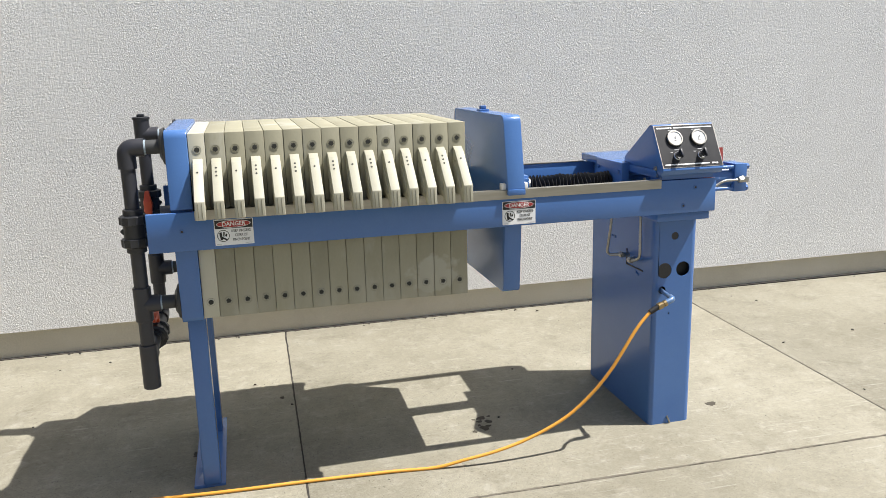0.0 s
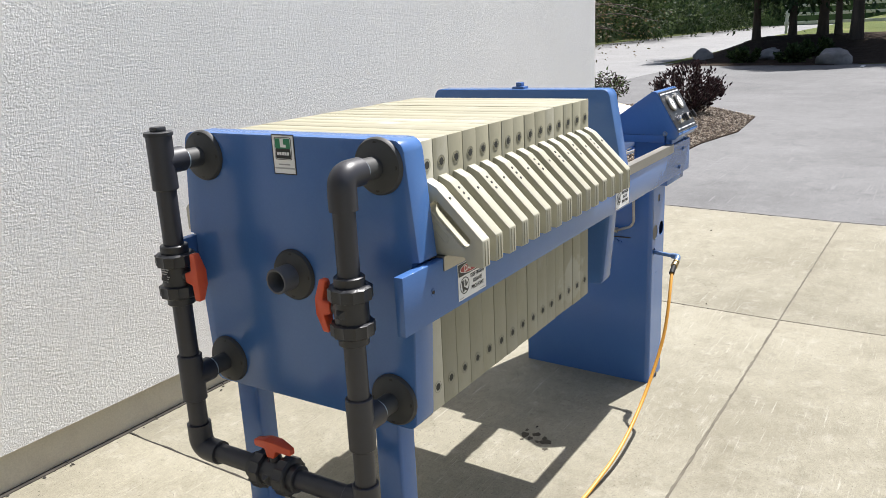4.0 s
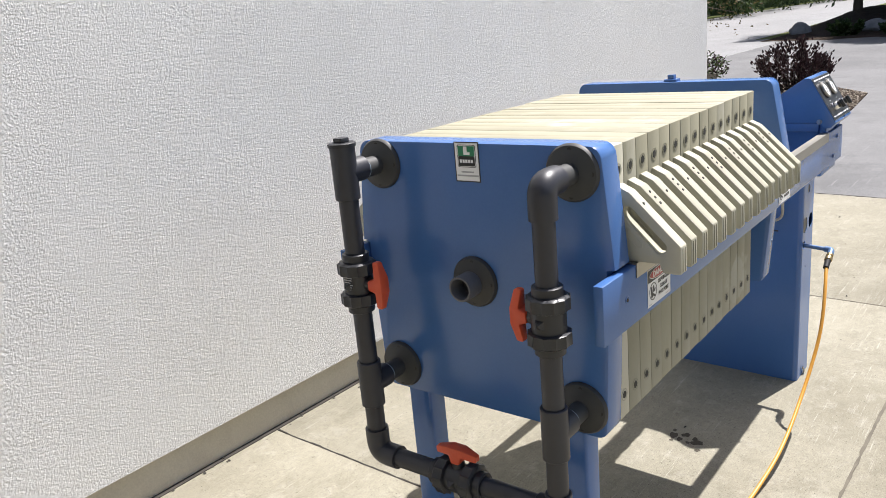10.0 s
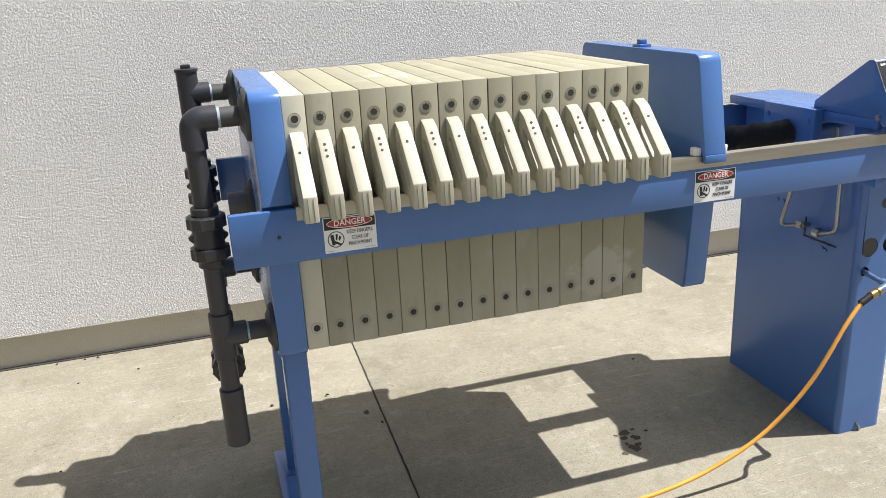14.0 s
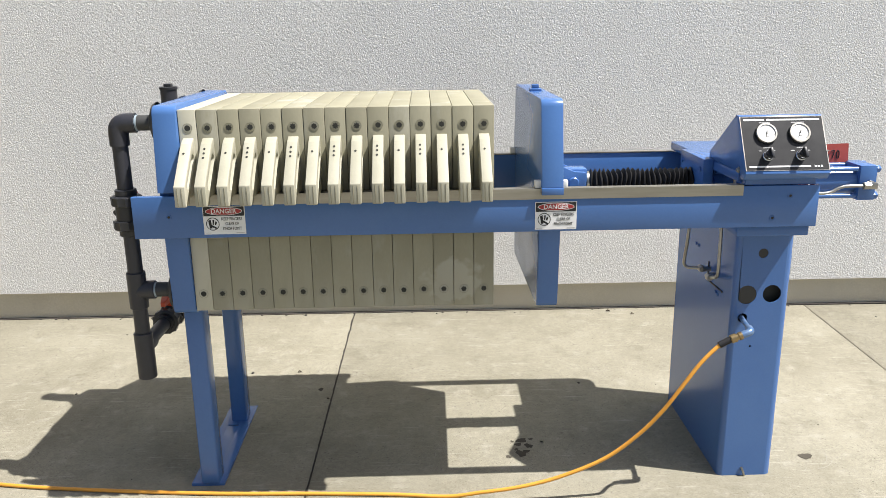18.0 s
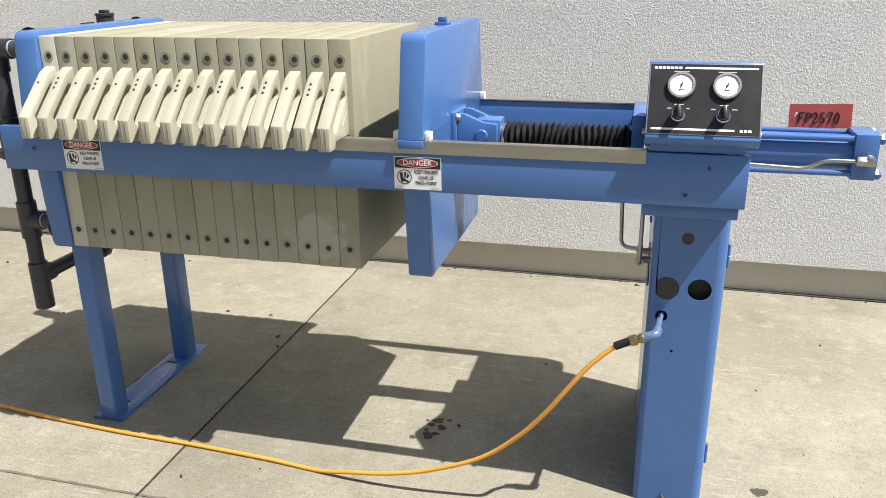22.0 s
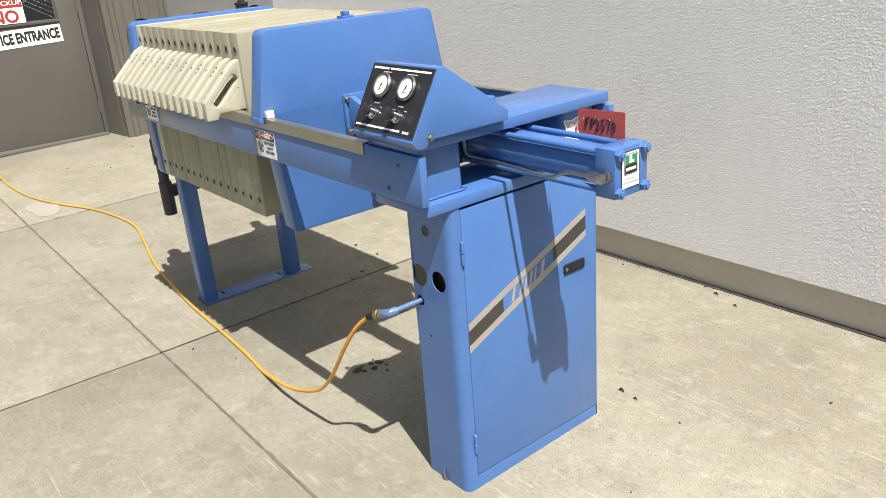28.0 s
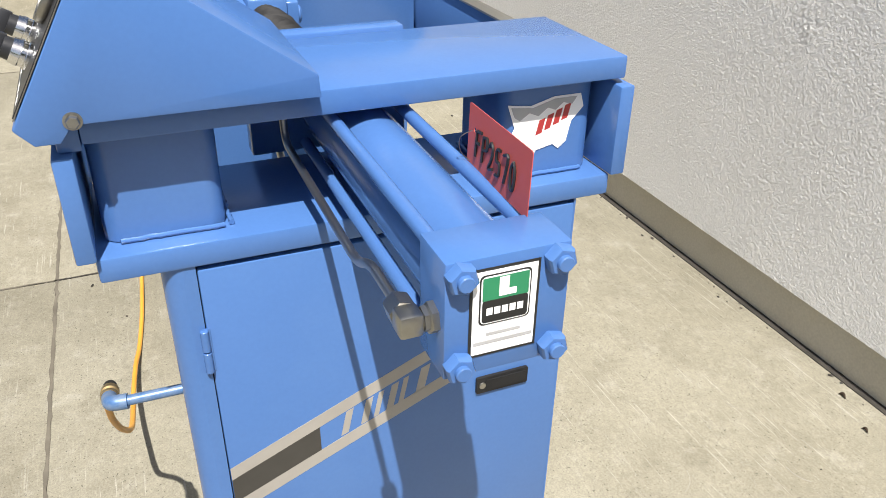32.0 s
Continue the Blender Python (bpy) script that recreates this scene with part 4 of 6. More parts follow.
part("clevis_pin", rod(B(), (1.425, 3.168, 1.04), (1.425, 3.312, 1.04), 0.019, 24, 0.003), BLUE, fol)
part("rod_end", box(B(), 1.40, 1.478, 3.201, 3.277, 0.995, 1.084, 0.006), BLUE, fol)

bel = thing("rod_bellows", (1.68, 3.235, 1.0), "black pleated rubber bellows over the piston rod", "bellows")
prof, n = [], 23
for k in range(n * 4 + 1):
    s = k / (n * 4)
    fold = 0.5 - 0.5 * math.cos(2 * math.pi * (k % 4) / 4)
    prof.append((0.395 * s, 0.029 + 0.013 * fold))
bm = lathe(B(), prof, (1.485, 3.235, 1.035), (1, 0, 0), 36)
for v in bm.verts:
    a = math.atan2(v.co.z - 1.035, v.co.y - 3.235)
    w = 1 + 0.05 * math.sin(3 * a + v.co.x * 60) + 0.03 * math.sin(5 * a + v.co.x * 143)
    v.co.x += 0.003 * math.sin(2 * a + v.co.x * 37)
    v.co.y, v.co.z = 3.235 + (v.co.y - 3.235) * w, 1.035 + (v.co.z - 1.035) * w
part("pleated_sleeve", bm, RUBBER, bel)
part("clamp", lathe(B(), [(0, 0.034), (0.012, 0.034)], (1.479, 3.235, 1.035), (1, 0, 0), 28), STEEL, bel, "steel band clamp")
part("clamp", lathe(B(), [(0, 0.034), (0.012, 0.034)], (1.880, 3.235, 1.035), (1, 0, 0), 28), STEEL, bel, "steel band clamp")

# ---- hydraulic cylinder ----
CY, CZ = 3.243, 1.019
cyl = thing("hydraulic_cylinder", (2.3, CY, 0.96), "blue painted tie-rod hydraulic cylinder jutting from the frame", "cylinder")
part("barrel", rod(B(), (1.93, CY, CZ), (2.446, CY, CZ), 0.0505, 48), BLUE, cyl)
eb = part("end_block", box(B(), 2.444, 2.505, CY - 0.062, CY + 0.062, CZ - 0.062, CZ + 0.062, 0.002), BLUE, cyl)
for sy in (-1, 1):
    for sz in (-1, 1):
        y, z = CY + sy * 0.0482, CZ + sz * 0.0478
        part("tie_rod", rod(B(), (1.93, y, z), (2.446, y, z), 0.0085, 14), BLUE, cyl)
        bm = hexnut(B(), (2.504, y, z), (1, 0, 0), 0.0152, 0.013)
        rod(bm, (2.515, y, z), (2.522, y, z), 0.0080, 14, 0.001)
        part("nut", bm, BLUE, cyl)
maker_sticker(plane_m((2.5055, CY - 0.004, 1.023), (0, 1, 0), (0, 0, 1)), 0.0345, 0.0470, eb, True)
EY, EZ, EX = CY - 0.087, 1.014, 2.482
bm = rod(B(), (EX, CY - 0.075, EZ), (EX, CY - 0.064, EZ), 0.013, 6)
fit_ = part("elbow_fitting", box(rod(bm, (EX, CY - 0.07, EZ), (EX, EY, EZ), 0.009, 14), EX - 0.014, EX + 0.011, EY - 0.012, EY + 0.012, EZ - 0.012, EZ + 0.012, 0.004), STEEL, cyl, "bare steel elbow fitting")
part("fitting_nut", hexnut(B(), (EX - 0.012, EY, EZ), (-1, 0, 0), 0.0145, 0.024), STEEL, cyl, "steel compression nut")
part("fitting_nut", hexnut(B(), (EX, CY - 0.062, EZ), (0, -1, 0), 0.016, 0.008), STEEL, cyl, "steel lock nut")
pts = corner_path([(EX - 0.03, EY, EZ), (2.37, EY, EZ), (2.325, EY, EZ - 0.026), (2.10, CY - 0.09, 0.998), (1.99, CY - 0.09, 1.0), (1.985, CY - 0.09, 1.05)], 0.025)
part("hydraulic_tube", sweep(B(), pts, 0.0054, 14), STEEL, cyl, "bent stainless hydraulic tube")
tag = thing("inventory_tag", (2.37, 3.293, 1.078), "red card tag with black handwritten number wired to the cylinder", "tag")
m = plane_m((2.369, 3.2935, 1.1085), (0.994, -0.06, 0.04), (-0.04, 0.05, 0.995))
card = B()
hole = circle(-0.062, 0.008, 0.003, 10)
tmp = prism(B(), rounded([(-0.081, -0.034), (0.081, -0.034), (0.081, 0.034), (-0.081, 0.034)], 0.003, 3), -0.0004, 0.0004, "z", 0, [hole])
me_ = bpy.data.meshes.new("tmp")
tmp.to_mesh(me_)
tmp.free()
me_.transform(m)
card.from_mesh(me_)
part("card", card, TAG, tag)
# handwritten strokes
strokes = {"F": [[(0, 0), (0.1, 1)], [(0.1, 1), (0.75, 1.05)], [(0.05, 0.55), (0.5, 0.58)]],
           "P": [[(0, 0), (0.12, 1)], [(0.1, 0.95), (0.6, 1.0), (0.62, 0.6), (0.08, 0.5)]],
           "2": [[(0, 0.8), (0.25, 1.0), (0.5, 0.8), (0.35, 0.4), (0, 0.0), (0.55, 0.1)]],
           "5": [[(0.55, 1.0), (0.1, 0.95), (0.08, 0.55), (0.45, 0.5), (0.45, 0.1), (0.0, 0.0)]],
           "7": [[(0, 0.95), (0.55, 1.0), (0.2, 0.0)]],
           "0": [[(0.3, 1.0), (0.02, 0.7), (0.1, 0.05), (0.4, 0.1), (0.5, 0.7), (0.28, 1.0)]]}
x = -0.055
for ch in "FP2570":
    bm = B()
    for st in strokes[ch]:
        pts = [m @ Vector((x + u * 0.0205, -0.019 + v * 0.029, 0.0012)) for u, v in st]
        sweep(bm, smooth_path(pts, 4) if len(pts) > 2 else pts, 0.0018, 6)
    part("written_number", bm, BLACK, tag)
    x += 0.0186
pts = smooth_path([m @ Vector((-0.062, 0.008, 0.004)), (2.300, 3.283, 1.105), (2.295, 3.287, 1.085), (2.302, 3.303, 1.072), (2.315, 3.306, 1.09), m @ Vector((-0.062, 0.008, 0.0))], 6)
part("wire", sweep(B(), pts, 0.0006, 6), STEEL, tag)

# ---- control console ----
con = thing("control_console", (2.02, 2.98, 1.118), "blue sheet-metal hood with black gauge panel", "control panel")
X0, X1 = 1.895, 2.160
hood = [(2.860, 1.100), (2.8420, 1.120), (2.9405, 1.290), (2.960, 1.290), (3.166, 1.146), (3.168, 1.1185), (2.90, 1.1185), (2.885, 1.100)]
bm = prism(B(), rounded(hood, [0.003, 0.004, 0.006, 0.006, 0.006, 0, 0, 0], 3), X0, X1, "x", 0.002)
part("hood", bm, BLUE, con)
part("skirt", box(B(), 1.910, 2.134, 2.877, 2.9025, 1.0795, 1.1180, 0.002), BLUE, con)
up = Vector((0, 0.0985, 0.170)).normalized()
pm_ = plane_m((0, 0, 0), (1, 0, 0), up)
pm_ = Matrix.Translation(((X0 + X1) / 2, 2.8920, 1.2075)) @ pm_
pw, ph = 0.1285, 0.0885
part("panel_edge", sheet(B(), pm_, -pw - 0.003, pw + 0.003, -ph - 0.002, ph + 0.002, 0.001, 0.0005), STEEL, con, "bright edge of the gauge panel")
pan = part("gauge_panel", sheet(B(), pm_, -pw, pw, -ph, ph, 0.0015, 0.001), PANEL, con, "black printed gauge panel")
bm = B()
for u0, u1, v0, v1 in ((-0.048, 0.120, 0.076, 0.081), (-0.120, 0.072, -0.080, -0.075)):
    part("white_stripe", sheet(B(), pm_, u0, u1, v0, v1, 0.0003, 0.0027), WHITE, pan)
bm = B()
for k in range(7):
    sheet(bm, pm_, -0.120 + k * 0.0095, -0.1125 + k * 0.0095, 0.0755, 0.0815, 0.0003, 0.0027)
part("brand_bar", bm, WHITE, pan)
bm = B()
for k in range(3):
    sheet(bm, pm_, 0.084 + k * 0.0095, 0.091 + k * 0.0095, -0.081, -0.075, 0.0003, 0.0027)
part("brand_bar", bm, WHITE, pan)
bm = B()
for cu_, w in ((-0.055, 0.018), (0.050, 0.021)):
    sheet(bm, pm_, cu_ - w, cu_ + w, 0.0675, 0.070, 0.0003, 0.0027)
for cu_, w in ((-0.058, 0.011), (0.046, 0.010), (-0.080, 0.005), (-0.036, 0.004), (0.022, 0.006), (0.070, 0.006)):
    sheet(bm, pm_, cu_ - w, cu_ + w, -0.0165 - (0.010 if w < 0.008 else 0), -0.014 - (0.010 if w < 0.008 else 0), 0.0003, 0.0027)
part("print_bar", bm, GREYINK, pan)
for k, (gu, ang) in enumerate(((-0.055, 255), (0.050, 245))):
    gm = pm_ @ Matrix.Translation((gu, 0.0315, 0.0))
    a, d = gm.translation, (gm.to_3x3() @ Vector((0, 0, 1)))
    g = part("pressure_gauge", lathe(B(), [(0, 0.031), (0.004, 0.034), (0.010, 0.034), (0.013, 0.032), (0.013, 0.0272), (0.010, 0.0266)], a, d, 40), STEEL, con, "round stainless pressure gauge with white dial")
    part("dial", lathe(B(), [(0.009, 0.0270), (0.0105, 0.0270)], a, d, 40), WHITE, g)
    bm = B()
    for q in range(28):
        t = radians(225 - q * 10)
        r0 = 0.023 if q % 5 else 0.021
        p = Vector((math.cos(t), math.sin(t)))
        o = Vector((-p.y, p.x)) * 0.00035
        outline_sheet(bm, gm, [tuple(p * r0 + o), tuple(p * r0 - o), tuple(p * 0.026 - o), tuple(p * 0.026 + o)], 0.0002, 0.0107)
    outline_sheet(bm, gm, [(-0.006, -0.012), (0.006, -0.012), (0.006, -0.0105), (-0.006, -0.0105)], 0.0002, 0.0107)
    part("dial_marks", bm, PANEL, g)
    t = radians(ang)
    p, o = Vector((math.cos(t), math.sin(t))), Vector((-math.sin(t), math.cos(t)))
    part("needle", outline_sheet(B(), gm, [tuple(-p * 0.008 + o * 0.0014), tuple(-p * 0.008 - o * 0.0014), tuple(p * 0.020 - o * 0.0003), tuple(p * 0.020 + o * 0.0003)], 0.0004, 0.0115), BLACK, g)
    part("hub", lathe(B(), [(0.0112, 0.003), (0.0125, 0.0025)], a, d, 14), BLACK, g)
for ku in (-0.059, 0.045):
    gm = pm_ @ Matrix.Translation((ku, -0.043, 0.0))
    a, d = gm.translation, (gm.to_3x3() @ Vector((0, 0, 1)))
    kn = part("selector_switch", lathe(B(), [(0.001, 0.0165), (0.006, 0.0165), (0.007, 0.0145), (0.012, 0.0145), (0.013, 0.0155), (0.022, 0.014)], a, d, 28), CHROME, con, "chrome-collared black selector switch")
    bm = lathe(B(), [(0.021, 0.0128), (0.031, 0.0122)], a, d, 24)
    part("knob_cap", bm, VALVE, kn)
    tmp = box(B(), -0.0042, 0.0042, -0.018, 0.014, 0.029, 0.043, 0.0015)
    bmesh.ops.transform(tmp, matrix=gm @ pose(0, 0, 0, 0, 0, 8), verts=tmp.verts)
    part("lever", tmp, VALVE, kn)
for x, d in ((X1, 1), (X0, -1)):
    bm = lathe(B(), [(0, 0.010), (0.0015, 0.010)], (x, 2.901, 1.124), (d, 0, 0), 18)
    hexnut(bm, (x + d * 0.0015, 2.901, 1.124), (d, 0, 0), 0.0075, 0.006)
    part("hood_bolt", bm, STEEL, con, "bare steel hood bolt")

# ---- pedestal cabinet ----
cab = thing("pedestal_cabinet", (2.03, 3.26, 0), "blue painted steel pedestal cabinet with a hinged door", "cabinet")
CX0, CX1, CY0, CY1 = 1.936, 2.131, 2.958, 3.549
bm = B()
front_holes = [(2.026, 0.832, 0.0165, True), (1.983, 0.687, 0.033, True), (2.068, 0.689, 0.031, False), (1.975, 0.604, 0.0165, False), (2.010, 0.500, 0.004, False)]
# front sheet with its punched openings
flat = [(CX0 + 0.018, 0.0), (CX1 - 0.026, 0.0), (CX1 - 0.026, 0.9085), (CX0 + 0.018, 0.9085)]
prism(bm, flat, CY0, CY0 + 0.003, "y", 0, [circle(x, z, r, 28) for x, z, r, _ in front_holes])
part("front_sheet", bm, BLUE, cab)
arc0 = [(CX0 + 0.018 - 0.018 * math.cos(a), CY0 + 0.018 - 0.018 * math.sin(a)) for a in [math.pi / 2 * k / 6 for k in range(7)]]
arc1 = [(CX1 - 0.026 + 0.026 * math.sin(a), CY0 + 0.026 - 0.026 * math.cos(a)) for a in [math.pi / 2 * k / 6 for k in range(7)]]
bm = B()
prism(bm, [arc0[k] for k in range(7)] + [(CX0 + 0.018, CY0 + 0.003), (CX0 + 0.006, CY0 + 0.007), (CX0 + 0.003, CY0 + 0.018)], 0.0, 0.9085, "z")
prism(bm, [(CX0, CY0 + 0.018), (CX0 + 0.003, CY0 + 0.018), (CX0 + 0.003, CY1), (CX0, CY1)], 0.0, 0.9085, "z")
part("side_sheet", bm, BLUE, cab)
bm = B()
prism(bm, arc1 + [(CX1 - 0.003, CY0 + 0.026), (CX1 - 0.0105, CY0 + 0.0105), (CX1 - 0.026, CY0 + 0.003)], 0.0, 0.9085, "z")
prism(bm, [(CX1 - 0.003, CY0 + 0.026), (CX1, CY0 + 0.026), (CX1, CY0 + 0.0415), (CX1 - 0.003, CY0 + 0.0415)], 0.0, 0.9085, "z")
part("corner_post", bm, BLUE, cab)
part("back_sheet", box(B(), CX0, CX1, CY1 - 0.003, CY1, 0.0, 0.9085, 0), BLUE, cab)
# added dark block keeps daylight from showing through the front holes
part("inner_liner", box(B(), CX0 + 0.004, CX1 - 0.0225, CY0 + 0.028, CY1 - 0.004, 0.02, 0.905, 0), DARK, cab, "dark block standing in for the cabinet's unlit inside")
part("sill", box(B(), CX1 - 0.004, CX1, CY0 + 0.0416, CY1, 0.0, 0.046, 0), BLUE, cab)
for x, z, r, plugged in front_holes:
    if plugged:
        part("hole_plug", lathe(B(), [(0.0, r - 0.0005), (0.0012, r - 0.0008)], (x, CY0 + 0.0025, z), FRONT, 28), VALVE, cab, "dark plastic hole plug")
DY0, DY1 = CY0 + 0.043, CY1 - 0.002
door = part("door", box(B(), CX1 - 0.022, CX1 + 0.0005, DY0, DY1, 0.049, 0.9015, 0.003), BLUE, cab, "blue cabinet door with diagonal stripe decal")
for z0, z1 in ((0.745, 0.813), (0.132, 0.196)):
    bm = rod(B(), (CX1 + 0.004, DY0 - 0.004, z0), (CX1 + 0.004, DY0 - 0.004, (z0 + z1) / 2 - 0.001), 0.0055, 14, 0.001)
    rod(bm, (CX1 + 0.004, DY0 - 0.004, (z0 + z1) / 2 + 0.001), (CX1 + 0.004, DY0 - 0.004, z1), 0.0055, 14, 0.001)
    box(bm, CX1 - 0.001, CX1 + 0.002, DY0 - 0.006, DY0 + 0.004, z0, z1, 0)
    part("hinge", bm, BLUE, door)
m = plane_m((CX1 + 0.0006, 3.442, 0.600), (0, 1, 0), (0, 0, 1))
latch = part("latch", sheet(B(), m, -0.046, 0.046, -0.0155, 0.0155, 0.005, 0.0, 0.003), RUBBER, door, "black recessed paddle latch")
part("latch_paddle", sheet(B(), m, -0.030, 0.041, -0.010, 0.010, 0.002, 0.005, 0.002), RUBBER, latch)
part("keyhole", lathe(B(), [(0, 0.006), (0.002, 0.0055)], m @ Vector((-0.036, 0.0, 0.005)), (1, 0, 0), 14), STEEL, latch)
# diagonal stripe decal on the door
m = plane_m((CX1 + 0.0006, 0, 0), (0, 1, 0), (0, 0, 1))
ya = DY0 + 0.001


def band(y0, y1, lo, hi, lift=0.0):
    f = lambda y, c: 0.471 + 0.432 * (y - 3.007) + c
    return outline_sheet(B(), m, [(y0, f(y0, lo)), (y1, f(y1, lo)), (y1, f(y1, hi)), (y0, f(y0, hi))], 0.0004, lift)


part("stripe", band(ya, 3.499, 0.0, 0.023), BEIGE, door, "taupe stripe")
part("stripe", band(ya, 3.499, 0.069, 0.092), BEIGE, door, "taupe stripe")
part("stripe_block", band(ya, 3.139, 0.0233, 0.0687), BROWN, door, "dark brown stripe block")
part("stripe_block", band(3.352, 3.499, 0.0233, 0.0687), BROWN, door, "dark brown stripe block")
bm = B()
for y, w in ((3.178, 0.011), (3.207, 0.011), (3.226, 0.008), (3.245, 0.011), (3.263, 0.008), (3.289, 0.014)):
    t = band(y, y + w, 0.0233, 0.0687)
    for v in t.verts:
        v.co.y += (v.co.z - 0.60) * 0.22
    me_ = bpy.data.meshes.new("tmp")
    t.to_mesh(me_)
    t.free()
    bm.from_mesh(me_)
part("logo", bm, BEIGE, door, "taupe logo bars")
bolt_ = part("anchor_bolt", sweep(B(), corner_path([(2.032, CY0 - 0.004, 0.002), (2.026, CY0 - 0.008, 0.018), (2.020, CY0 - 0.001, 0.034)], 0.008), 0.004, 10), STEEL, cab, "small bent steel pin at the base")
# tubing on the inner side
SX = CX0 - 0.03
pts = corner_path([(1.845, 3.160, 0.985), (1.847, 3.185, 0.830), (1.850, 3.225, 0.706), (SX, 3.195, 0.712)], 0.03)
part("hydraulic_tube", sweep(B(), pts, 0.0060, 12), STEEL, cab, "bent stainless tube")
pts = corner_path([(SX, 3.032, 0.9085), (SX, 3.027, 0.728), (SX, 3.10, 0.704)], 0.03)
part("hydraulic_tube", sweep(B(), pts, 0.0060, 12), STEEL, cab, "bent stainless tube")
bm = hexnut(B(), (SX, 3.205, 0.711), (0, -1, 0), 0.013, 0.026)
rod(bm, (SX, 3.18, 0.712), (CX0 + 0.004, 3.18, 0.712), 0.009, 12)
part("fitting", bm, STEEL, cab, "steel compression fitting")
bm = hexnut(B(), (SX, 3.098, 0.704), (0, 1, 0), 0.013, 0.028)
rod(bm, (SX, 3.126, 0.704), (CX0 + 0.004, 3.13, 0.704), 0.010, 12)
part("fitting", bm, STEEL, cab, "steel compression fitting")
bm = box(B(), CX0 - 0.003, CX0 + 0.001, 3.05, 3.20, 0.664, 0.669, 0, m=None)
box(bm, CX0 - 0.003, CX0 + 0.001, 3.195, 3.20, 0.664, 0.735, 0)
part("cutout_edge", bm, DARK, cab, "dark slot edge round the fittings")
for y, z in ((3.345, 0.765), (3.315, 0.765), (3.11, 0.648), (3.095, 0.643)):
    part("bolt", hexnut(B(), (CX0 + 0.001, y, z), (-1, 0, 0), 0.007, 0.006), BLUE, cab)

# ---- air line ----
air = thing("air_inlet", (1.96, 2.9, 0.6), "blue-painted air pipe nipple with brass coupling", "pipe fitting")
part("nipple", rod(B(), (1.976, 2.99, 0.605), (1.963, 2.858, 0.597), 0.0085, 14), ALU, air)
bm = sweep(B(), corner_path([(1.966, 2.876, 0.598), (1.962, 2.850, 0.597), (1.932, 2.848, 0.586)], 0.012), 0.0125, 14)
part("elbow", bm, ALU, air)
part("coupling", lathe(B(), [(0, 0.010), (0.004, 0.0135), (0.014, 0.0135), (0.015, 0.011), (0.022, 0.011), (0.023, 0.0145), (0.040, 0.0145), (0.043, 0.011)], (1.935, 2.848, 0.587), (-1, 0.0, -0.38), 22), BRASS, air, "tarnished brass quick coupling")
hose = thing("air_hose", (0.5, 2.9, 0), "yellow-orange air hose looping down and trailing over concrete", "hose")
start = Vector((1.894, 2.848, 0.570))
pts = [start, (1.856, 2.844, 0.551), (1.796, 2.832, 0.496), (1.734, 2.822, 0.414), (1.676, 2.820, 0.332), (1.600, 2.826, 0.243), (1.494, 2.834, 0.154), (1.345, 2.836, 0.088),
       (1.208, 2.840, 0.050), (1.074, 2.850, 0.026), (0.96, 2.864), (0.80, 2.882), (0.62, 2.895), (0.46, 2.904), (0.1, 2.922), (-0.39, 2.972), (-0.69, 3.02), (-1.05, 3.10), (-1.40, 3.165), (-1.75, 3.145),
       (-2.06, 3.085), (-2.40, 2.965), (-2.86, 2.858), (-3.45, 2.83), (-3.95, 2.87), (-4.40, 2.955), (-4.60, 2.99)]
pts = [p if len(p) == 3 else (p[0], p[1], pad_z(p[1]) + 0.0066) for p in pts]
part("tubing", sweep(B(), smooth_path(pts, 7), 0.0066, 14), HOSE, hose)
part("ferrule", rod(B(), start + Vector((0.004, 0, 0.003)), (1.858, 2.846, 0.553), 0.0112, 18, 0.001), RUBBER, hose, "black hose ferrule")

# ---- pipe manifold ----
man = thing("pipe_manifold", (-0.055, YC, 0.45), "dark grey plastic pipe manifold with orange valve handles", "piping")
PX, RP, RF = -0.055, 0.0242, 0.0305
YR, YL = 2.970, 3.513
ZU, ZL, ZB = 1.295, 0.746, 0.546


def flange(y, z, stub_to, r=RP, rf=0.0635):
    bm = lathe(B(), [(0.0, rf), (-0.004, rf), (-0.010, rf - 0.004), (-0.0115, rf - 0.012), (-0.020, 0.036), (-0.020, 0.0)], (0.0745, y, z), (1, 0, 0), 48, False)
    f = part("flange", bm, FLANGE, man, "round charcoal plastic flange")
    for a in (0, 90, 180, 270):
        b = lathe(B(), [(0, 0.005), (0.0008, 0.005)], (0.0745 - 0.0108, y + 0.051 * math.sin(radians(a)), z + 0.051 * math.cos(radians(a))), (-1, 0, 0.0), 12)
        part("bolt_hole", b, DARK, f)
    return f


def pipe(a, b, r=RP):
    return part("pipe", rod(B(), a, b, r, 28), PVC, man)


def socket(bm, a, d, length, r=RF, lip=0.003):
    return lathe(bm, [(0, r - 0.0035), (0.0, r), (length, r)], a, d, 28)


def tee(z, y, toward=1, half_len=0.062):
    bm = rod(B(), (PX, y, z - half_len), (PX, y, z + half_len), RF, 28, 0.002)
    rod(bm, (PX, y, z), (PX + toward * 0.060, y, z), RF, 28, 0.002)
    return part("tee", bm, PVC, man)


def elbow(pts, r=RF):
    return part("elbow", sweep(B(), corner_path(pts, 0.040, 8), r, 28), PVC, man)


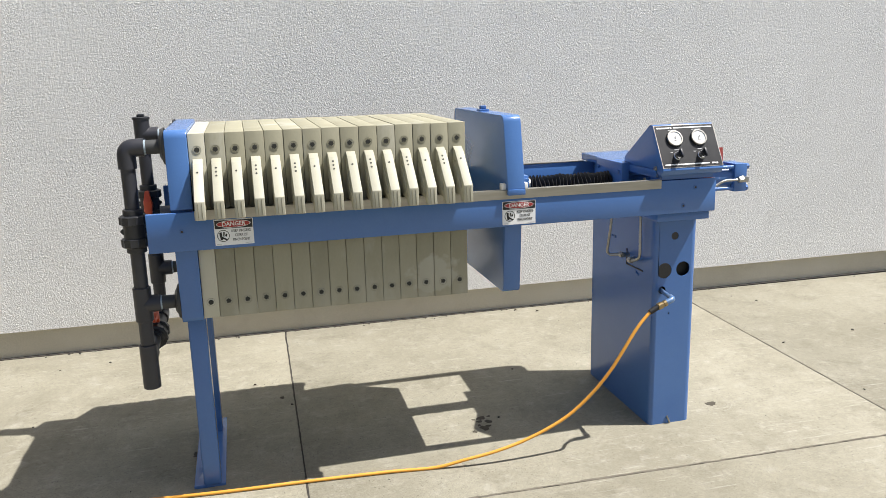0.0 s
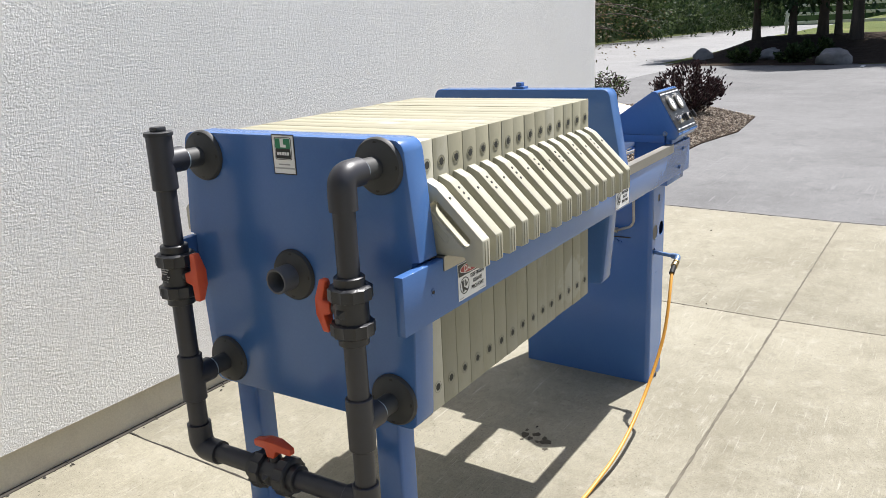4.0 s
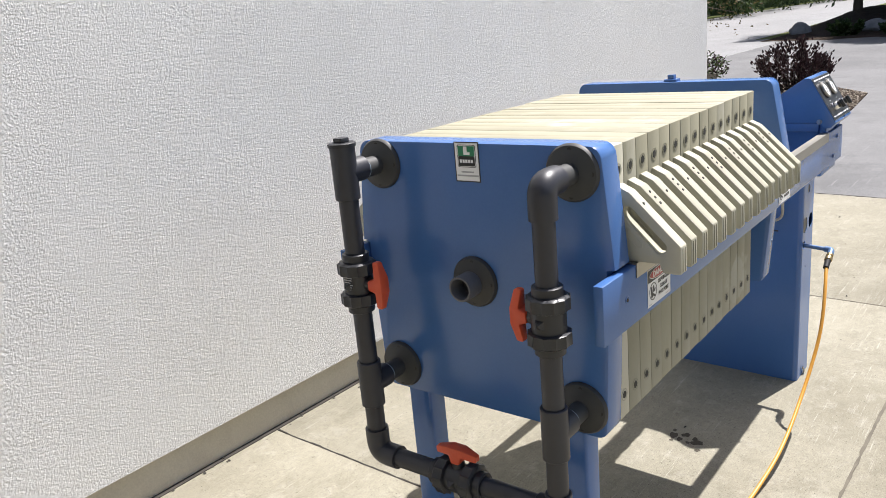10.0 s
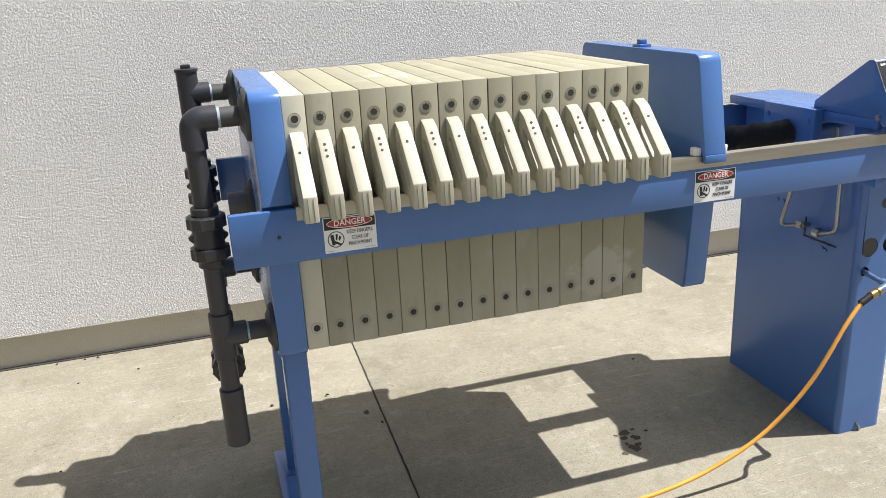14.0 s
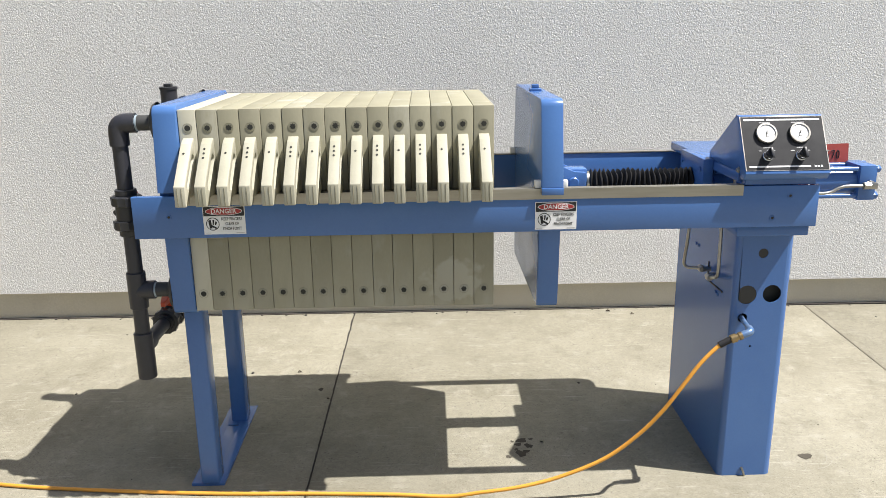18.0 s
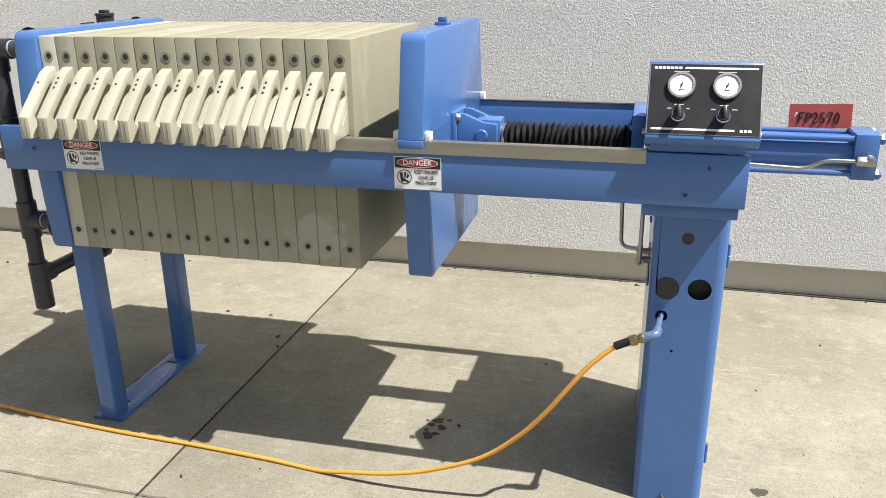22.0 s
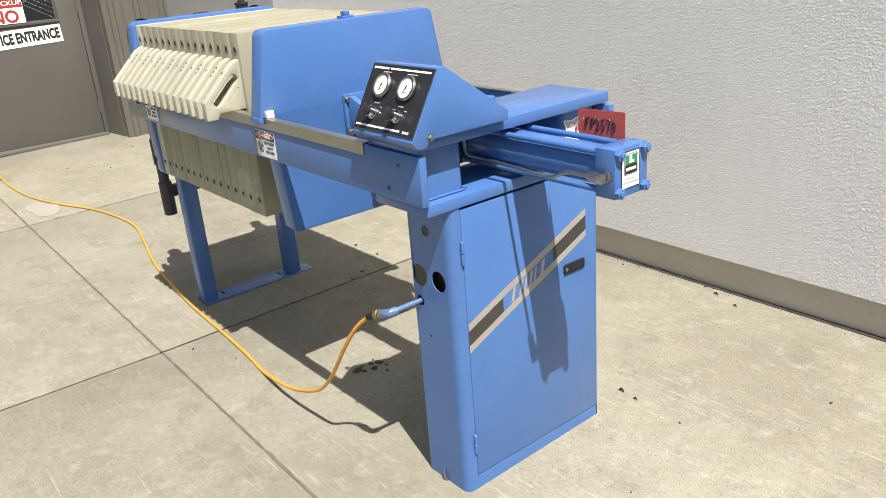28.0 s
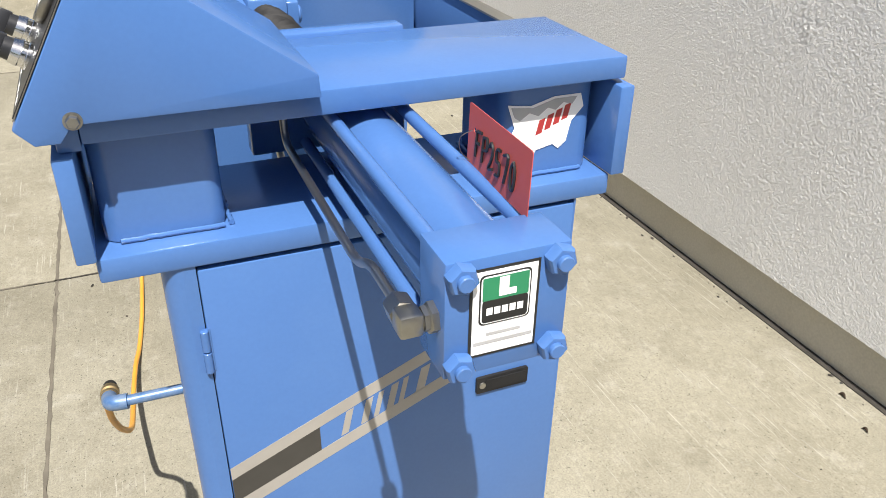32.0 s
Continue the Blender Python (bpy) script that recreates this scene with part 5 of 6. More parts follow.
def valve(c, axis, handle):
    """A true-union ball valve: two ribbed nuts, a body, end collars and a bar handle."""
    c, axis, handle = Vector(c), Vector(axis), Vector(handle)
    v = part("ball_valve", lathe(B(), [(-0.034, 0.034), (-0.030, 0.0375), (0.030, 0.0375), (0.034, 0.034)], c, axis, 32), VALVE, man, "black union ball valve")
    for s in (-1, 1):
        bm = B()
        lathe(bm, [(0.024, 0.042), (0.026, 0.0455), (0.052, 0.0455), (0.056, 0.041), (0.056, 0.033)], c, axis * s, 48)
        for w_ in bm.verts:
            off = w_.co - c
            rad = off - axis * off.dot(axis)
            if 0.0255 < abs(off.dot(axis)) < 0.053 and rad.length > 0.042:
                a_ = math.atan2(rad.dot(axis.cross(axis.orthogonal().normalized())), rad.dot(axis.orthogonal().normalized()))
                w_.co += rad.normalized() * (0.003 if math.cos(12 * a_) > 0.3 else 0.0)
        nut = part("union_nut", bm, VALVE, v)
        part("end_collar", lathe(B(), [(0.054, 0.0335), (0.074, 0.0335), (0.076, 0.031)], c, axis * s, 28), VALVE, v)
    side = axis.cross(handle).normalized()
    for s in (-1, 1):
        bm = B()
        lathe(bm, [(0.032, 0.017), (0.040, 0.012), (0.047, 0.004)], c, side * s, 4)
        part("mount_tab", bm, VALVE, v)
    part("stem", lathe(B(), [(0.030, 0.018), (0.042, 0.016), (0.052, 0.013)], c, handle, 20), VALVE, v)
    bm = B()
    tmp = prism(B(), rounded([(-0.060, 0.060), (-0.060, 0.078), (-0.018, 0.088), (0.018, 0.088), (0.060, 0.078), (0.060, 0.060), (0.018, 0.066), (0.012, 0.046), (-0.012, 0.046), (-0.018, 0.066)], 0.005, 3), -0.019, 0.019, "z", 0.003)
    for w_ in tmp.verts:
        w_.co.z *= 1 - 0.60 * min(abs(w_.co.x) / 0.060, 1)
    mm = Matrix.Translation(c) @ Matrix((axis, handle, axis.cross(handle))).transposed().to_4x4()
    bmesh.ops.transform(tmp, matrix=mm, verts=tmp.verts)
    part("handle", tmp, RED, v, "orange-red bar handle")
    return v


UP = Vector((0, 0, 1))
for y in (YR, YL):
    for z in (ZU, ZL):
        flange(y, z, 0)
        part("stub", rod(B(), (0.0745, y, z), (PX + 0.04, y, z), RP, 26), FLANGE, man)
        part("glue_ring", lathe(B(), [(0, RP + 0.0012), (0.006, RP + 0.0012)], (PX + 0.0595, y, z), (1, 0, 0), 26), GLUE, man, "pale blue solvent cement ring")
# near run
elbow([(PX + 0.058, YR, ZU), (PX, YR, ZU), (PX, YR, ZU - 0.070)])
pipe((PX, YR, ZU - 0.06), (PX, YR, 1.075))
valve((PX, YR, 1.010), UP, (0, 1, 0))
pipe((PX, YR, 0.96), (PX, YR, ZL + 0.05))
tee(ZL, YR)
pipe((PX, YR, ZL - 0.05), (PX, YR, ZB))
bm = rod(B(), (PX, YR, ZB - 0.113), (PX, YR, ZB + 0.050), RF, 28, 0.002)
rod(bm, (PX, YR, ZB), (PX, YR + 0.055, ZB), RF, 28, 0.002)
part("tee", bm, PVC, man)
part("open_end", lathe(B(), [(0, RF - 0.006), (0.001, RF - 0.006)], (PX, YR, ZB - 0.1135), (0, 0, -1), 24), DARK, man)
# far run
tee(ZU + 0.003, YL, 1, 0.066)
bm = lathe(B(), [(0, 0.034), (0.008, 0.034), (0.010, 0.031), (0.010, 0.026)], (PX, YL, ZU + 0.066), (0, 0, 1), 28)
plug = part("plug_collar", bm, VALVE, man, "threaded black plug")
part("plug_head", box(B(), PX - 0.014, PX + 0.014, YL - 0.014, YL + 0.014, ZU + 0.074, ZU + 0.087, 0.003), VALVE, plug)
pipe((PX, YL, ZU - 0.06), (PX, YL, 1.085))
valve((PX, YL, 1.021), UP, (0, -1, 0))
pipe((PX, YL, 0.97), (PX, YL, ZL + 0.05))
tee(ZL, YL)
pipe((PX, YL, ZL - 0.05), (PX, YL, ZB + 0.03))
elbow([(PX, YL, ZB + 0.070), (PX, YL, ZB), (PX, YL - 0.070, ZB)])
pipe((PX, YL - 0.06, ZB), (PX, YC + 0.065, ZB))
valve((PX, YC + 0.005, ZB), Vector((0, 1, 0)), (0, 0, 1))
pipe((PX, YC - 0.065, ZB), (PX, YR + 0.05, ZB))
# feed port in the middle
flange(3.247, 1.016, 0)
bm = lathe(B(), [(0.0745, 0.0315), (0.010, 0.0315), (0.008, 0.0300), (0.008, 0.0262), (0.010, 0.0250), (0.06, 0.0250)], (0, 3.247, 1.016), (1, 0, 0), 32, False)
part("feed_stub", bm, STUBGREY, man, "open pale grey feed pipe stub")
part("feed_inside", lathe(B(), [(0.055, 0.025), (0.056, 0.025)], (0, 3.247, 1.016), (1, 0, 0), 24), DARK, man)
m = plane_m((PX - 0.0380, YL - 0.004, 1.028), (0, -1, 0), (0, 0, 1))
bm = B()
for k in range(6):
    sheet(bm, m, -0.014, 0.014 - 0.004 * (k % 3), 0.014 - k * 0.006, 0.0165 - k * 0.006, 0.0004, 0.001)
part("print_bars", bm, GREYINK, man)

# ---- service door wall ----
def envp(u, v, z=0.0):
    return WALL @ Vector((u, v, z))


WX = -4.68


def env_w(bm):
    return env(bm, WEST)


bm = B()
RX = -4.20
for W0, y0, y1 in ((WX, 0.9, 2.905), (RX, 4.07, 4.66)):
    pts, yy = [(W0 - 0.10, y0), (W0, y0)], y0 + 0.05
    while yy < y1 - 0.06:
        pts += [(W0, yy), (W0 + 0.022, yy + 0.012), (W0 + 0.022, yy + 0.05), (W0, yy + 0.062), (W0, yy + 0.12), (W0 + 0.006, yy + 0.126), (W0 + 0.006, yy + 0.14), (W0, yy + 0.146)]
        yy += 0.235
    pts += [(W0, y1), (W0 - 0.10, y1)]
    prism(bm, pts, -0.02, 5.2, "z")
box(bm, WX - 0.10, WX, 2.905, 4.07, 2.16, 5.2, 0)
prism(bm, [(WX - 0.10, 4.03), (WX + 0.012, 4.03), (RX - 0.102, 4.066), (RX - 0.102, 4.16), (WX - 0.10, 4.16)], -0.02, 5.2, "z")
tagged(part("wall_west", env_w(bm), GREYWALL), "grey ribbed metal siding wall beside the service door", "wall", kind="structure")
sd = thing("door_1", (WX, 3.47, 0), "closed grey painted steel service door with signs", "door", kind="structure")
bm = B()
for y0, y1, z0, z1 in ((2.905, 2.955, 0.0, 2.16), (3.985, 4.03, 0.0, 2.16), (2.955, 3.985, 2.11, 2.16)):
    box(bm, WX - 0.06, WX + 0.03, y0, y1, z0, z1, 0.004)
part("door_frame", env_w(bm), GREYDOOR, sd)
win = [(3.26, 1.165), (3.775, 1.165), (3.775, 1.86), (3.26, 1.86)]
part("door_leaf", env_w(prism(B(), [(2.96, 0.035), (3.982, 0.035), (3.982, 2.105), (2.96, 2.105)], WX - 0.035, WX + 0.010, "x", 0.002, [win])), GREYDOOR, sd)
bm = box(B(), WX - 0.02, WX - 0.012, 3.25, 3.785, 1.155, 1.87, 0)
part("window_pane", env_w(bm), GLASSD, sd, "dark wired glass pane")
bm = B()
for k in range(26):
    a = 1.13 + k * 0.045
    for s in (1, -1):
        y0, y1 = 3.262, 3.773
        z0 = a if s > 0 else a + 0.30
        z1 = z0 + s * 0.30
        if min(z0, z1) > 1.17 and max(z0, z1) < 1.855:
            rod(bm, (WX - 0.011, y0, z0), (WX - 0.011, y1, z1), 0.001, 4)
part("wire_mesh", env_w(bm), GREYINK, sd)
bm = B()
for y0, y1, z0, z1 in ((3.235, 3.80, 1.135, 1.167), (3.235, 3.80, 1.858, 1.89), (3.235, 3.262, 1.167, 1.858), (3.773, 3.80, 1.167, 1.858)):
    box(bm, WX + 0.008, WX + 0.022, y0, y1, z0, z1, 0.003)
part("window_frame", env_w(bm), GREYDOOR, sd)
part("threshold", env_w(box(B(), WX - 0.05, WX + 0.09, 2.93, 4.01, 0.0, 0.035, 0.006)), GREYDOOR, sd, "dark metal threshold")
for z in (0.24, 1.20, 1.85):
    part("hinge", env_w(rod(B(), (WX + 0.028, 3.984, z), (WX + 0.028, 3.984, z + 0.11), 0.008, 12)), GREYDOOR, sd)
m = WEST @ plane_m((WX + 0.0115, 3.44, 1.028), (0, 1, 0.03), (0, -0.03, 1))
sg = part("service_sign", sheet(B(), m, -0.36, 0.36, -0.080, 0.080, 0.002), WHITE, sd, "white sign reading service entrance in black")
lettering("word", "SERVICE ENTRANCE", m @ Matrix.Translation((0, -0.002, 0.003)), 0.125, BLACK, sg, 0.68, 0.0004, bold=0.0055)
m = WEST @ plane_m((WX + 0.024, 3.305, 1.333), (0, 1, 0), (0, 0, 1))
sg = part("notice_sign", sheet(B(), m, -0.225, 0.211, -0.170, 0.20, 0.002), WHITE, sd, "white notice sign with red lettering")
part("sign_band", sheet(B(), m, -0.215, 0.208, -0.030, 0.19, 0.0005, 0.0025), DRED, sg)
lettering("word", "PICKUP", m @ Matrix.Translation((0.093, 0.010, 0.0035)), 0.055, WHITE, sg, 0.225, 0.0004, bold=0.001)
lettering("word", "NO", m @ Matrix.Translation((0.043, -0.113, 0.003)), 0.15, DRED, sg, 0.227, 0.0004, bold=0.004)
part("sign_bar", sheet(B(), m, -0.20, -0.10, -0.15, -0.07, 0.0005, 0.0025), DRED, sg)

bol = thing("bollard", (-4.10, 2.69, -0.006), "yellow painted steel bollard beside the service door", "bollard")
part("post", lathe(B(), [(0.0, 0.085), (0.95, 0.085), (1.0, 0.07), (1.025, 0.03)], (-4.10, 2.69, -0.006), (0, 0, 1), 32), YELLOW, bol)

# dark gap and litter along the wall
bm = B()
box(bm, -4.7, 5.45, 4.64, 4.672, -0.1, SLOPE * (4.65 - 2.95) + 0.003, 0)
part("wall_gap", env(bm, WALL), JOINT, pad, "dirty gap along the foundation")
bm = B()
rng = random.Random(8)
for k in range(420):
    u, v = rng.uniform(-4.6, 5.3), 4.66 - abs(rng.gauss(0, 0.02))
    if k > 370:
        v = rng.uniform(2.7, 4.6)
    s = rng.uniform(0.002, 0.009) if k < 370 else rng.uniform(0.003, 0.010)
    c = envp(u, v, pad_z(v) + s * 0.3)
    mm = Matrix.Translation(c) @ pose(0, 0, 0, rng.uniform(0, 40), rng.uniform(0, 40), rng.uniform(0, 360)) @ Matrix.Diagonal((s, s * rng.uniform(0.4, 0.9), s * 0.4, 1))
    bmesh.ops.create_icosphere(bm, subdivisions=1, radius=1, matrix=mm)
tagged(part("litter", bm, JOINT), "dark crumbs of dirt and leaf litter on concrete", "litter", kind="stuff")
for x, y, s in ((2.105, 3.712, 0.013), (2.175, 3.702, 0.009), (1.915, 4.60, 0.012), (2.038, 4.55, 0.010), (0.30, 3.9, 0.009)):
    bm = B()
    pts = smooth_path([(x - s, y, pad_z(y) + 0.002), (x - s * 0.3, y + s * 0.5, pad_z(y) + 0.008), (x + s, y + s * 0.1, pad_z(y) + 0.003)], 4)
    sweep(bm, pts, lambda t: s * 0.35 * math.sin(math.pi * min(max(t, 0.05), 0.95)), 6)
    tagged(part("dead_leaf", bm, MULCH), "small curled dead leaf on concrete", "leaf", "dead leaves")
# oil spots, pale patch and scratches with their own outlines
STAIN = pm("oil_spot", (0.045, 0.04, 0.032), (0.085, 0.075, 0.058), 9, 0.8, 0.95, spec=0.2)
PATCH = pm("pale_patch", (0.235, 0.22, 0.182), (0.30, 0.282, 0.238), 4, 0.85, 0.95, bump=0.3, bscale=90, bdist=0.002, fine=0.1)
rng = random.Random(21)


def blot(cx, cy, r, material, name, lift=0.0012, wob=0.35, n=22, sq=1.0):
    ph = [rng.uniform(0, 6.28) for _ in range(4)]
    pts = []
    for i in range(n):
        a = 2 * math.pi * i / n
        q = r * (1 + wob * (0.5 * math.sin(2 * a + ph[0]) + 0.35 * math.sin(3 * a + ph[1]) + 0.25 * math.sin(5 * a + ph[2]) + 0.2 * math.sin(7 * a + ph[3])))
        pts.append((cx + q * math.cos(a), cy + q * math.sin(a) * sq))
    bm = B()
    prism(bm, pts, -0.0005, 0.0, "z")
    for v in bm.verts:
        v.co.z += pad_z(v.co.y) + lift
    part(name, bm, material, pad)


for x, y, r in ((1.262, 3.235, 0.018), (1.245, 3.205, 0.012), (1.285, 3.195, 0.015), (1.25, 3.14, 0.02), (1.272, 3.155, 0.011), (1.235, 3.17, 0.008), (1.225, 3.23, 0.007), (1.30, 3.245, 0.008),
                (1.20, 3.12, 0.01), (2.31, 3.07, 0.022), (0.05, 3.26, 0.02), (0.42, 3.72, 0.012)):
    blot(x, y, r, STAIN, "oil_spot")
blot(-2.40, 2.85, 0.21, PATCH, "pale_patch", 0.0012, 0.25, 26, 0.5)
for k in range(70):
    x, y, a, l = rng.uniform(-1.2, 3.6), rng.uniform(1.8, 4.4), rng.uniform(0, 3.14), rng.uniform(0.015, 0.10)
    bm = B()
    pts = [(x + l * (t - 0.5) * math.cos(a + 0.5 * t), y + l * (t - 0.5) * math.sin(a + 0.5 * t)) for t in (0, 0.25, 0.5, 0.75, 1)]
    sweep(bm, [(px, py, pad_z(py) - 0.0008) for px, py in pts], rng.uniform(0.0011, 0.0019), 5)
    part("scratch", bm, PATCH, pad)

# ---- planting bed by the corner ----
bedpts = [(5.40, 4.74), (6.3, 4.66), (7.6, 4.66), (9.2, 4.62), (10.4, 4.42), (12.2, 4.55), (13.6, 5.6), (13.9, 7.2), (13.2, 8.6), (12.0, 9.6), (5.45, 9.8)]
bm = B()
prism(bm, bedpts, -0.2, -0.012, "z")
tagged(part("gravel_bed", bm, MULCH), "brown river pebble bed by the wall corner", "gravel bed", kind="structure")


def inside(px, py, poly):
    c, j = False, len(poly) - 1
    for i in range(len(poly)):
        (xi, yi), (xj, yj) = poly[i], poly[j]
        if (yi > py) != (yj > py) and px < (xj - xi) * (py - yi) / (yj - yi) + xi:
            c = not c
        j = i
    return c


rng = random.Random(4)
verts, faces = [], []
base_v = [(1, 0, 0), (0, 1, 0), (-1, 0, 0), (0, -1, 0), (0, 0, 1), (0, 0, -0.4)]
base_f = [(0, 1, 4), (1, 2, 4), (2, 3, 4), (3, 0, 4), (1, 0, 5), (2, 1, 5), (3, 2, 5), (0, 3, 5)]
while len(verts) < 6 * 26000:
    px, py = 5.45 + 8.5 * rng.random() ** 1.3, rng.uniform(4.3, 9.5)
    if not inside(px, py, bedpts):
        continue
    s, a = rng.uniform(0.012, 0.027), rng.uniform(0, 6.28)
    k, h = rng.uniform(0.45, 0.9), rng.uniform(0.4, 0.8)
    o = len(verts)
    for vx, vy, vz in base_v:
        verts.append((px + s * (vx * math.cos(a) - k * vy * math.sin(a)), py + s * (vx * math.sin(a) + k * vy * math.cos(a)), -0.008 + s * h * vz))
    faces += [tuple(o + i for i in f) for f in base_f]
me = bpy.data.meshes.new("pebbles")
me.from_pydata(verts, [], faces)
me.shade_smooth()
me.materials.append(PEBBLE)
tagged(new("pebbles", me), "loose brown and grey river pebbles", "pebbles", kind="stuff")


def leaves(material, spots, size, seed, droop=0.3, long=1.8):
    """Many single leaves, each a folded diamond, at the given spots (place, outward way)."""
    rng = random.Random(seed)
    verts, faces = [], []
    for p, w in spots:
        s = size * rng.uniform(0.6, 1.25)
        d = (Vector(w) + Vector((rng.gauss(0, 0.6), rng.gauss(0, 0.6), rng.gauss(0, 0.5) - droop))).normalized()
        u = d.cross(Vector((rng.gauss(0, 1), rng.gauss(0, 1), rng.gauss(0, 1)))).normalized()
        nrm = d.cross(u)
        p = Vector(p)
        o = len(verts)
        verts += [p, p + d * s * long * 0.5 + u * s * 0.42 + nrm * s * 0.1, p + d * s * long, p + d * s * long * 0.5 - u * s * 0.42 + nrm * s * 0.1]
        faces += [(o, o + 1, o + 2), (o, o + 2, o + 3)]
    me = bpy.data.meshes.new("leaves")
    me.from_pydata([tuple(v) for v in verts], [], faces)
    me.materials.append(material)
    return me


def mesh_part(name, me, parent, label=""):
    ob = new(name, me)
    ob.parent = parent
    ob.matrix_parent_inverse = Matrix.Translation(-parent.location)
    if label:
        ob["label"] = label
    return ob


def shrub(name, c, rx, ry, h, n, material, size, seed, label, stems=14, upright=0.6, z0=0.02):
    rng = random.Random(seed)
    ob = thing(name, (c[0], c[1], z0), label, "shrub")
    spots = []
    for s in range(stems):
        a, r = rng.uniform(0, 6.28), rng.random() ** 0.5
        tip = Vector((c[0] + rx * r * math.cos(a), c[1] + ry * r * math.sin(a), z0 + h * rng.uniform(0.72, 1.08) * (1 - 0.45 * r * r)))
        root = Vector((c[0] + 0.3 * rx * r * math.cos(a), c[1] + 0.3 * ry * r * math.sin(a), z0))
        mid = root.lerp(tip, 0.5) + Vector((0.12 * rx * math.cos(a), 0.12 * ry * math.sin(a), 0.05 * h))
        path = smooth_path([root, mid, tip], 6)
        part("stem", sweep(B(), path, lambda t: 0.012 * (1 - 0.75 * t) * max(h, 0.6), 6), BARK, ob)
        for _ in range(n // stems):
            t = rng.uniform(0.15, 1.0)
            p = path[min(int(t * (len(path) - 1)), len(path) - 1)]
            spread = 0.075 * max(rx, 0.4)
            q = p + Vector((rng.gauss(0, spread), rng.gauss(0, spread), rng.gauss(0, spread * 0.7)))
            w = (q - Vector((c[0], c[1], z0 + h * 0.35))).normalized() + Vector((0, 0, upright))
            spots.append((q, w))
    mesh_part("foliage", leaves(material, spots, size, seed + 1), ob)
    return ob


shrub("green_shrub", (7.72, 5.88), 0.36, 0.36, 0.86, 11000, LEAF_GREEN, 0.022, 31, "bright green leafy shrub against the wall corner", 40, 0.9)
shrub("purple_shrub", (12.45, 5.72), 0.56, 0.66, 0.80, 3800, LEAF_DARK, 0.036, 33, "dark purple-leaved shrub on the pebble bed", 44, 1.5)

slab = [(10.68, 6.05), (11.0, 5.92), (11.75, 6.2), (12.9, 7.3), (13.2, 8.1), (12.6, 8.25), (12.1, 7.75), (11.4, 6.9)]
bm = prism(B(), rounded(slab, 0.12, 2), -0.03, 0.15, "z", 0.015)
bmesh.ops.subdivide_edges(bm, edges=bm.edges[:], cuts=2, use_grid_fill=True)
for v in bm.verts:
    k = noise.noise(v.co * 2.3) * 0.06 + noise.noise(v.co * 8) * 0.025
    v.co += Vector((k, k * 0.7, k * 0.45))
    if v.co.z < 0.07:
        v.co.x += 0.10
        v.co.y += 0.07
    else:
        v.co.z -= 0.05 * max(0.0, 12.0 - v.co.x)
tagged(part("stone_slab", bm, ROCK), "long pale limestone slab lying on pebbles", "rock")
pot = thing("planter", (12.42, 7.13, 0.14), "grey concrete planter with trailing flowers on a stone slab", "planter")
bm = B()
prism(bm, [(-0.11, -0.17), (0.11, -0.17), (0.11, 0.17), (-0.11, 0.17)], 0.13, 0.34, "z", 0.01)
for v in bm.verts:
    k = 1.2 if v.co.z > 0.25 else 1.0
    v.co.x, v.co.y = 12.42 + (0.75 * v.co.x + 0.66 * v.co.y) * k, 7.13 + (-0.66 * v.co.x + 0.75 * v.co.y) * k
part("pot", bm, POT, pot)
rng = random.Random(6)
sp = []
for _ in range(1100):
    a, r = rng.uniform(0, 6.28), rng.random() ** 0.6
    p = Vector((12.42 + 0.34 * r * math.cos(a), 7.13 + 0.36 * r * math.sin(a), 0.38 + rng.uniform(-0.14, 0.30) * (1.2 - 0.7 * r)))
    sp.append((p, (math.cos(a), math.sin(a), 0.6)))
mesh_part("foliage", leaves(LEAF_WOOD, sp[:520], 0.026, 61, 0.1, 3.2), pot)
tagged(mesh_part("flowers", leaves(LEAF_DARK, sp[520:], 0.034, 62), pot), "dark trailing flowers", kind="stuff")


def tree(name, base, trunk_r, height, crown_lo, crown_r, n, material, size, seed, label, branches=24, lean=0.0, z_drop=0.0):
    """A trunk with limbs, and leaves along twigs."""
    rng = random.Random(seed)
    base = Vector(base)
    ob = thing(name, base, label, "tree")
    top = base + Vector((lean, lean * 0.3, height))
    tp = smooth_path([base, base.lerp(top, 0.3) + Vector((rng.uniform(-1, 1), rng.uniform(-1, 1), 0)) * 0.04 * height * 0.3, base.lerp(top, 0.65), top], 6)
    part("trunk", sweep(B(), tp, lambda t: trunk_r * (1.25 - 0.25 * min(t * 8, 1) - 0.85 * t), 12), BARK, ob)
    spots = []
    bm = B()
    for k in range(branches):
        t = rng.uniform(0.0, 1.0)
        z = crown_lo + (height - crown_lo) * t
        root = base.lerp(top, z / height)
        a = rng.uniform(0, 6.28)
        reach = crown_r * (1 - 0.75 * t) * rng.uniform(0.6, 1.15)
        tip = root + Vector((reach * math.cos(a), reach * math.sin(a), reach * (0.35 - z_drop)))
        path = smooth_path([root, root.lerp(tip, 0.5) + Vector((0, 0, reach * 0.18)), tip], 5)
        sweep(bm, path, lambda q: max(0.004, trunk_r * 0.22 * (1 - 0.85 * q)), 5)
        for _ in range(n // branches):
            q = rng.uniform(0.25, 1.0)
            p = path[int(q * (len(path) - 1))]
            s = 0.13 * reach + 0.05
            pp = p + Vector((rng.gauss(0, s), rng.gauss(0, s), rng.gauss(0, s) - z_drop * 0.2 * reach))
            spots.append((pp, (math.cos(a), math.sin(a), 0.2 - z_drop)))
    part("limb", bm, BARK, ob)
    mesh_part("crown", leaves(material, spots, size, seed + 1, 0.3 + z_drop), ob)
    return ob


